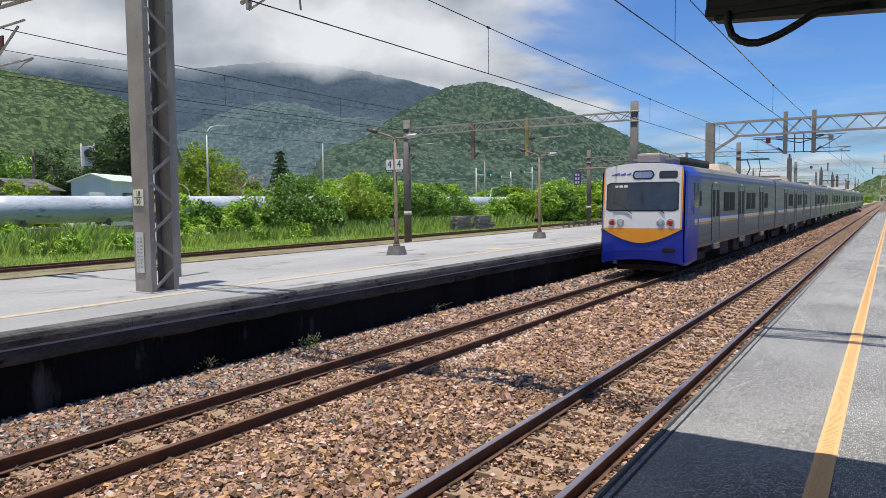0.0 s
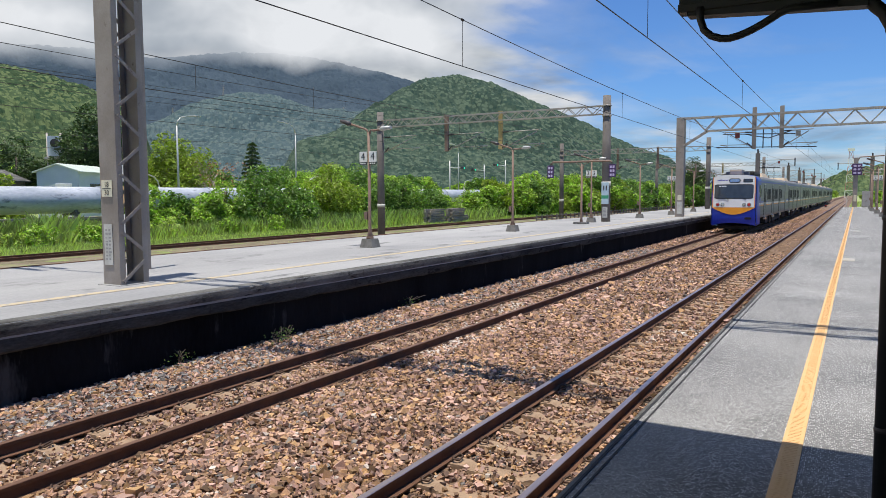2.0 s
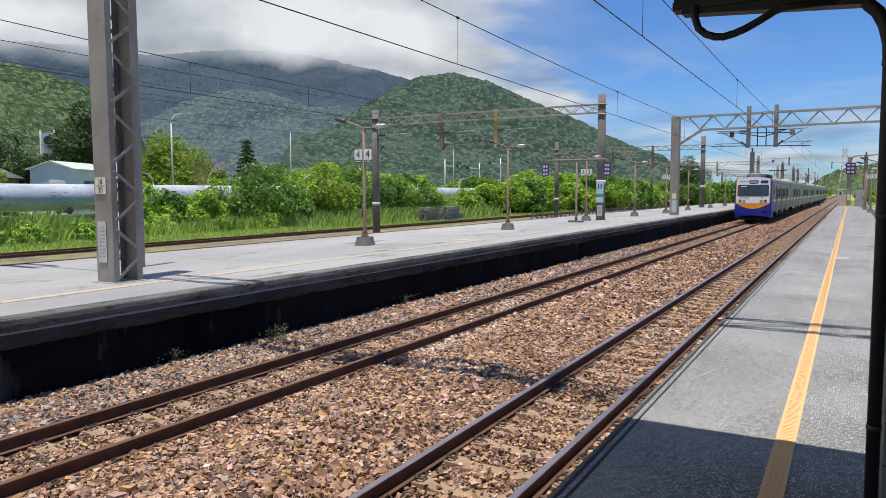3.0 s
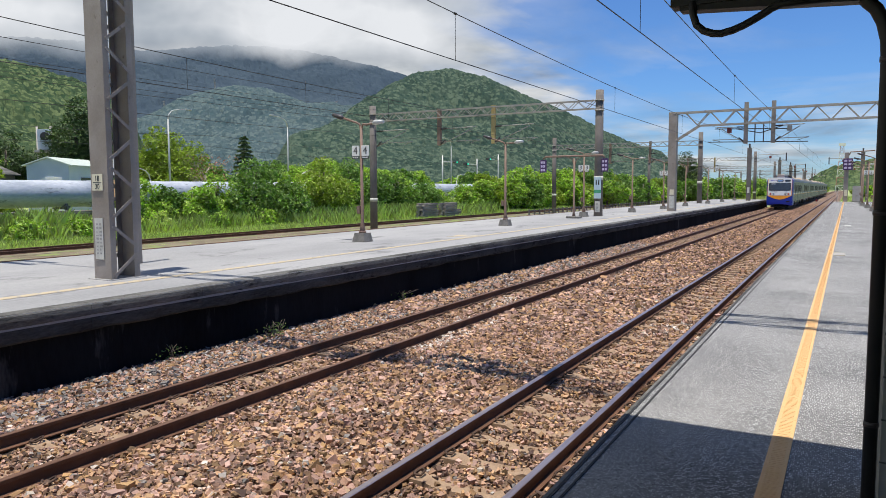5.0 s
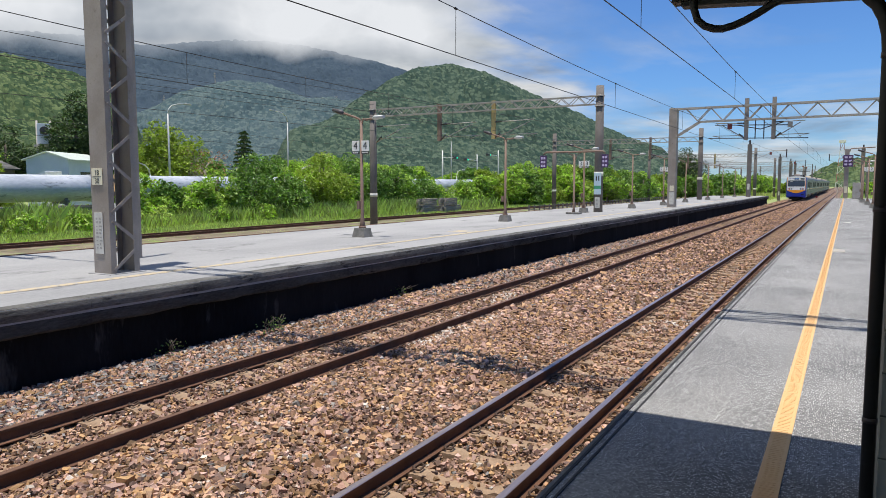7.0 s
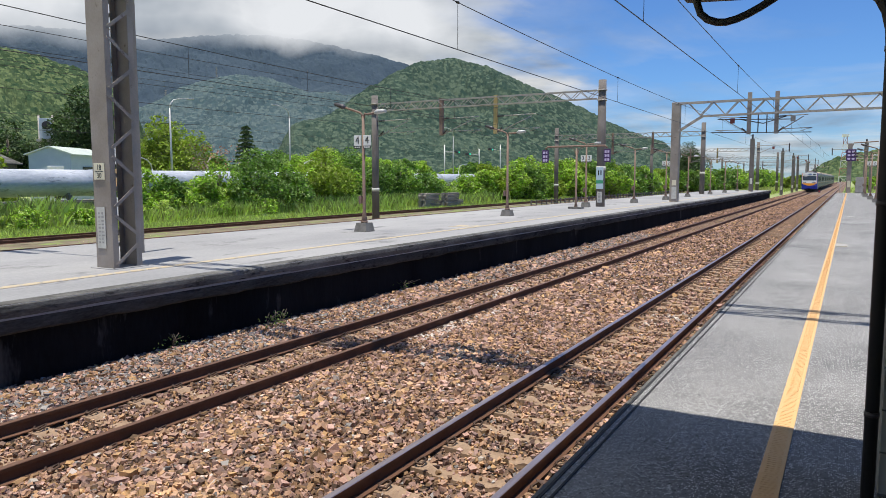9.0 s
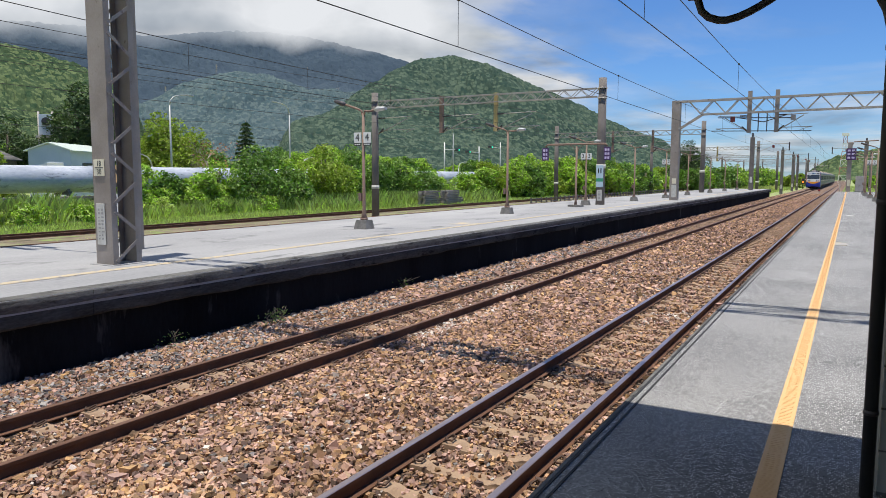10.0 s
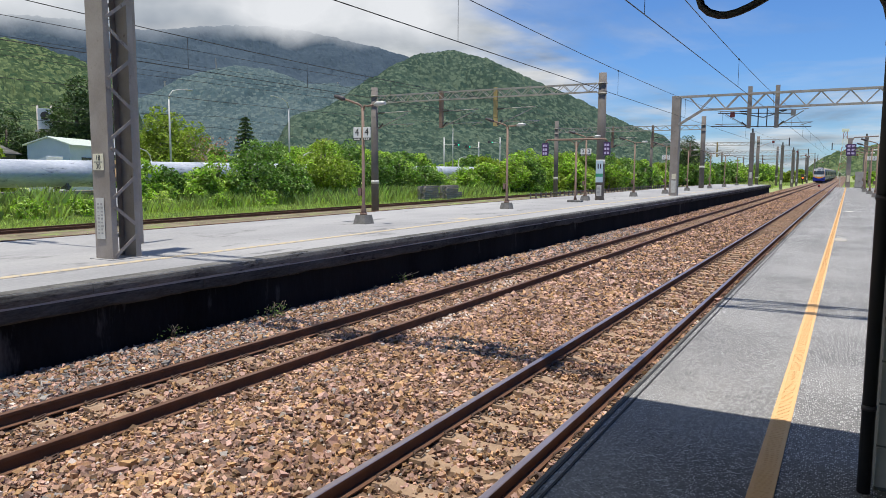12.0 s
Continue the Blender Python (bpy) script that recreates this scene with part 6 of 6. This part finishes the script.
def make_pipeline():
    for k in range(11):
        y = -18 + k * 10.5
        p = thing("pipeline_section", (-50, y, GROUND), "weathered silver sheet-metal pipe on low trestles", "pipeline", "pipeline sections")
        bm = tube([(0, j * 1.05, 2.62) for j in range(11)], 0.98, 28)
        part("shell", bm, M_TANK, p)
        for yy in (0.02, 10.4):
            part("flange", tube([(0, yy, 2.62), (0, yy + 0.07, 2.62)], 1.02, 28), M_TANK, p)
        for yy in (2.0, 8.2):
            bm = bmesh.new()
            for s in (-1, 1):
                add_bar(bm, (s * 0.9, yy, 0), (s * 0.6, yy, 1.9), 0.2, 0.2)
            add_bar(bm, (-0.9, yy, 1.62), (0.9, yy, 1.62), 0.25, 0.25)
            part("trestle", bm, M_PLINTH, p)


make_pipeline()
M_HOUSEWALL = material("pale_blue_wall", (0.46, 0.52, 0.58), (0.56, 0.61, 0.66), 0.6, 0.8, 0.2, fine=10)
M_HOUSEROOF = material("pale_green_roof_sheet", (0.45, 0.52, 0.45), (0.60, 0.64, 0.56), 0.5, 0.6, 0.2, fine=8, stretch=(1, 6, 1))


def make_house():
    h = thing("house", (-61.4, 40.4, GROUND), "pale blue shed with a light green gable roof", "house", turn=30)
    bm = bmesh.new()
    add_profile(bm, [(-1.8, 0), (1.8, 0), (1.8, 5.02), (0, 5.62), (-1.8, 5.02)], -3.5, 3.5)
    part("wall", bm, M_HOUSEWALL, h)
    for s in (-1, 1):
        bm = bmesh.new()
        add_profile(bm, [(s * 2.1, 4.93), (0, 5.64), (0, 5.74), (s * 2.1, 5.03)], -3.7, 3.7)
        part("roof", bm, M_HOUSEROOF, h)
    d = part("door", box((-0.2, -3.56, 0), (1.2, -3.5, 4.0), 0.01), M_WHITE, h, "white roller door")
    part("window", box((1.8, -1.5, 2.4), (1.86, 1.0, 4.0), 0.01), M_GLASS, h)
    s = thing("board_tower", (-69.6, 43.4, GROUND), "grey lattice tower with a white board", "tower", turn=57)
    for x in (-0.6, 0.6):
        part("leg", tube([(x, 0, 0), (x, 0, 9.2)], 0.10, 8), M_GALV, s)
    b = part("board", box((-0.6, -0.1, 6.9), (0.6, 0.1, 8.9), 0.02), M_HOUSEWALL, s, "white board with a dark round mark")
    part("board_mark", tube([(0.05, -0.14, 8.2), (0.05, -0.10, 8.2)], 0.42, 20), M_INSUL, b)
    part("platform", box((-0.9, -0.5, 6.6), (0.9, 0.5, 6.8)), M_GALV, s)
    o = thing("house", (-66, 34.5, GROUND), "low grey-roofed shed beside the tower", "house", turn=25)
    bm = bmesh.new()
    add_profile(bm, [(-2.2, 0), (2.2, 0), (2.2, 4.3), (0, 5.2), (-2.2, 4.3)], -2.5, 2.5)
    part("wall", bm, M_PLINTH, o)
    for s in (-1, 1):
        part("roof", add_profile(bmesh.new(), [(s * 2.6, 4.18), (0, 5.24), (0, 5.34), (s * 2.6, 4.28)], -2.8, 2.8), M_LIP, o)


make_house()


def make_street_lamp(x, y, h, way, reach=2.3):
    s = thing("street_lamp", (x, y, GROUND), "tall grey street lamp with a curved arm", "street lamp", "street lamps")
    part("pole", tube([(0, 0, 0), (0, 0, h * 0.55), (0, 0, h - 1.1)], [0.13, 0.10, 0.075], 10), M_LAMPHEAD, s)
    arm = [(0, 0, h - 1.1), (0, way * 0.12, h - 0.65), (0, way * 0.5, h - 0.25), (0, way * reach * 0.6, h - 0.02), (0, way * reach, h + 0.05)]
    part("arm", tube(arm, [0.075, 0.07, 0.06, 0.05, 0.05], 8), M_LAMPHEAD, s)
    part("lantern", box((-0.16, min(way * reach, way * (reach + 0.7)), h), (0.16, max(way * reach, way * (reach + 0.7)), h + 0.14), 0.04), M_LAMPHEAD, s)


make_street_lamp(-60, 50.4, 11.1, 1)
make_street_lamp(-60, 68.2, 11.6, -1)
make_street_lamp(-60, 48.0, 5.0, -1, 2.0)
make_street_lamp(-60, 70.5, 5.2, 1, 2.0)
make_street_lamp(-60, 110, 11.4, -1)
make_street_lamp(-60, 112, 5.4, 1)
M_GREENLAMP = glowing("lit_green_lamp", (0.02, 0.75, 0.45), 1.2)


def make_traffic_light(x, y, way, h=6.2):
    s = thing("traffic_light", (x, y, GROUND), "grey mast-arm traffic light showing green", "traffic light", "traffic lights")
    part("mast", tube([(0, 0, 0), (0, 0, h + 1.2)], 0.12, 8), M_LAMPHEAD, s)
    part("arm", tube([(0, 0, h), (0, way * 5.0, h + 0.1)], 0.07, 8), M_LAMPHEAD, s)
    hd = part("signal_head", box((-0.18, way * 4.6 - 0.75, h - 0.15), (0.18, way * 4.6 + 0.75, h + 0.32), 0.03), M_INSUL, s)
    for k in range(3):
        part("signal_lamp", tube([(0.17, way * 4.6 + (k - 1) * 0.45, h + 0.08), (0.22, way * 4.6 + (k - 1) * 0.45, h + 0.08)], 0.16, 10), M_GREENLAMP if k == 2 else M_INSUL, hd)


make_traffic_light(-62, 110.5, 1, 7.6)
make_traffic_light(-62, 133.6, -1, 8.6)
make_traffic_light(-62, 124, -1, 7.4)


def make_sleeper_stack(x, y, turn, seed):
    rng = random.Random(seed)
    s = thing("sleeper_stack", (x, y, GROUND), "stack of weathered old wooden sleepers in the grass", "timber stack", "timber stacks", turn=turn)
    for i in range(9):
        for j in range(2):
            bm = box((-0.12, -1.25, 0), (0.12, 1.25, 0.155), 0.012)
            ob = part("timber", bm, M_TIMBER, s)
            ob.matrix_basis = pose(0.3 * j + rng.uniform(-0.05, 0.05), (0 if j == 0 else 0.4) + rng.uniform(-0.15, 0.15), i * 0.175, 0, 0, rng.uniform(-3, 3))
    for i in range(5):
        bm = box((-0.12, -1.0, 0), (0.12, 1.0, 0.155), 0.012)
        ob = part("timber", bm, M_TIMBER, s)
        ob.matrix_basis = pose(rng.uniform(-0.05, 0.05), 2.35 + rng.uniform(-0.1, 0.1), i * 0.175, 0, 0, rng.uniform(-3, 3))


M_TIMBER = material("weathered_timber", (0.20, 0.165, 0.135), (0.38, 0.34, 0.29), 2, 0.95, 0.5, fine=30, stretch=(6, 1, 6))
make_sleeper_stack(-34.2, 57.5, 0, 8)
for sx, sy, turn, seed in ((-34.0, 61.2, 3, 10), (-43.8, 24.5, 8, 11), (-44.0, 29.5, -12, 12), (-43.6, 35.5, 15, 13)):
    make_sleeper_stack(sx, sy, turn, seed)


def make_low_fence():
    f = thing("track_fence", (-25.6, 62, GROUND), "low fence of short grey concrete posts beside the siding", "fence")
    for k in range(48):
        part("post", box((-0.06, k * 1.3 - 0.06, 0), (0.06, k * 1.3 + 0.06, 0.95), 0.01), M_CONC, f)
    for z in (0.5, 0.8):
        part("rail", box((-0.03, 0, z), (0.03, 62, z + 0.06)), M_CONC, f)


make_low_fence()


def make_back_post():
    p = thing("sign_post", (-12.93, 9.98, PLAT), "grey post with a yellow and a white plate", "post")
    part("post", box((-0.06, -0.06, 0), (0.06, 0.06, 7.0), 0.01), M_STEEL, p)
    part("yellow_plate", box((-0.62, -0.08, 1.3), (0.02, -0.065, 1.75), 0.004), M_YELLOW, p)
    part("white_plate", box((-0.62, -0.08, 1.85), (0.02, -0.065, 2.2), 0.004), M_WHITE, p)
    part("low_plate", box((-0.60, -0.08, 0.75), (0.02, -0.065, 1.15), 0.004), M_WHITE, p)


make_back_post()


def make_pylon(x, y, z, h):
    t = thing("power_pylon", (x, y, z), "grey lattice power pylon on the ridge", "pylon", "power pylons")
    bm = bmesh.new()
    for k in range(8):
        z0, z1 = h * k / 8, h * (k + 1) / 8
        w0, w1 = h * 0.10 * (1 - k / 9), h * 0.10 * (1 - (k + 1) / 9)
        for a in (-1, 1):
            add_bar(bm, (a * w0, 0, z0), (a * w1, 0, z1), 0.55, 0.55)
            add_bar(bm, (-a * w0, 0, z0), (a * w1, 0, z1), 0.3, 0.3)
    part("tower", bm, M_GALV, t)
    bm = bmesh.new()
    for zz in (0.68, 0.82, 0.95):
        add_bar(bm, (-h * 0.14, 0, h * zz), (h * 0.14, 0, h * zz), 0.7, 0.7)
    part("crossarms", bm, M_GALV, t)


make_pylon(-1235, 1168, 218, 31)
make_pylon(-1306, 1088, 168, 28)
make_pylon(-976, 1268, 160, 34)


def motions():
    walk(TRAIN, [(t, pose(FAR_C, y, 0)) for t, y in (
        (0.0, 22.7), (0.5, 29.1), (1.0, 35.5), (1.5, 42.1), (2.0, 48.8), (2.5, 55.5), (3.0, 62.3), (4.0, 76.6), (5.0, 91.2),
        (6.0, 106.3), (7.0, 121.8), (8.0, 137.9), (9.0, 154.4), (10.0, 171.3), (11.0, 188.5), (12.0, 206.0))])


motions()
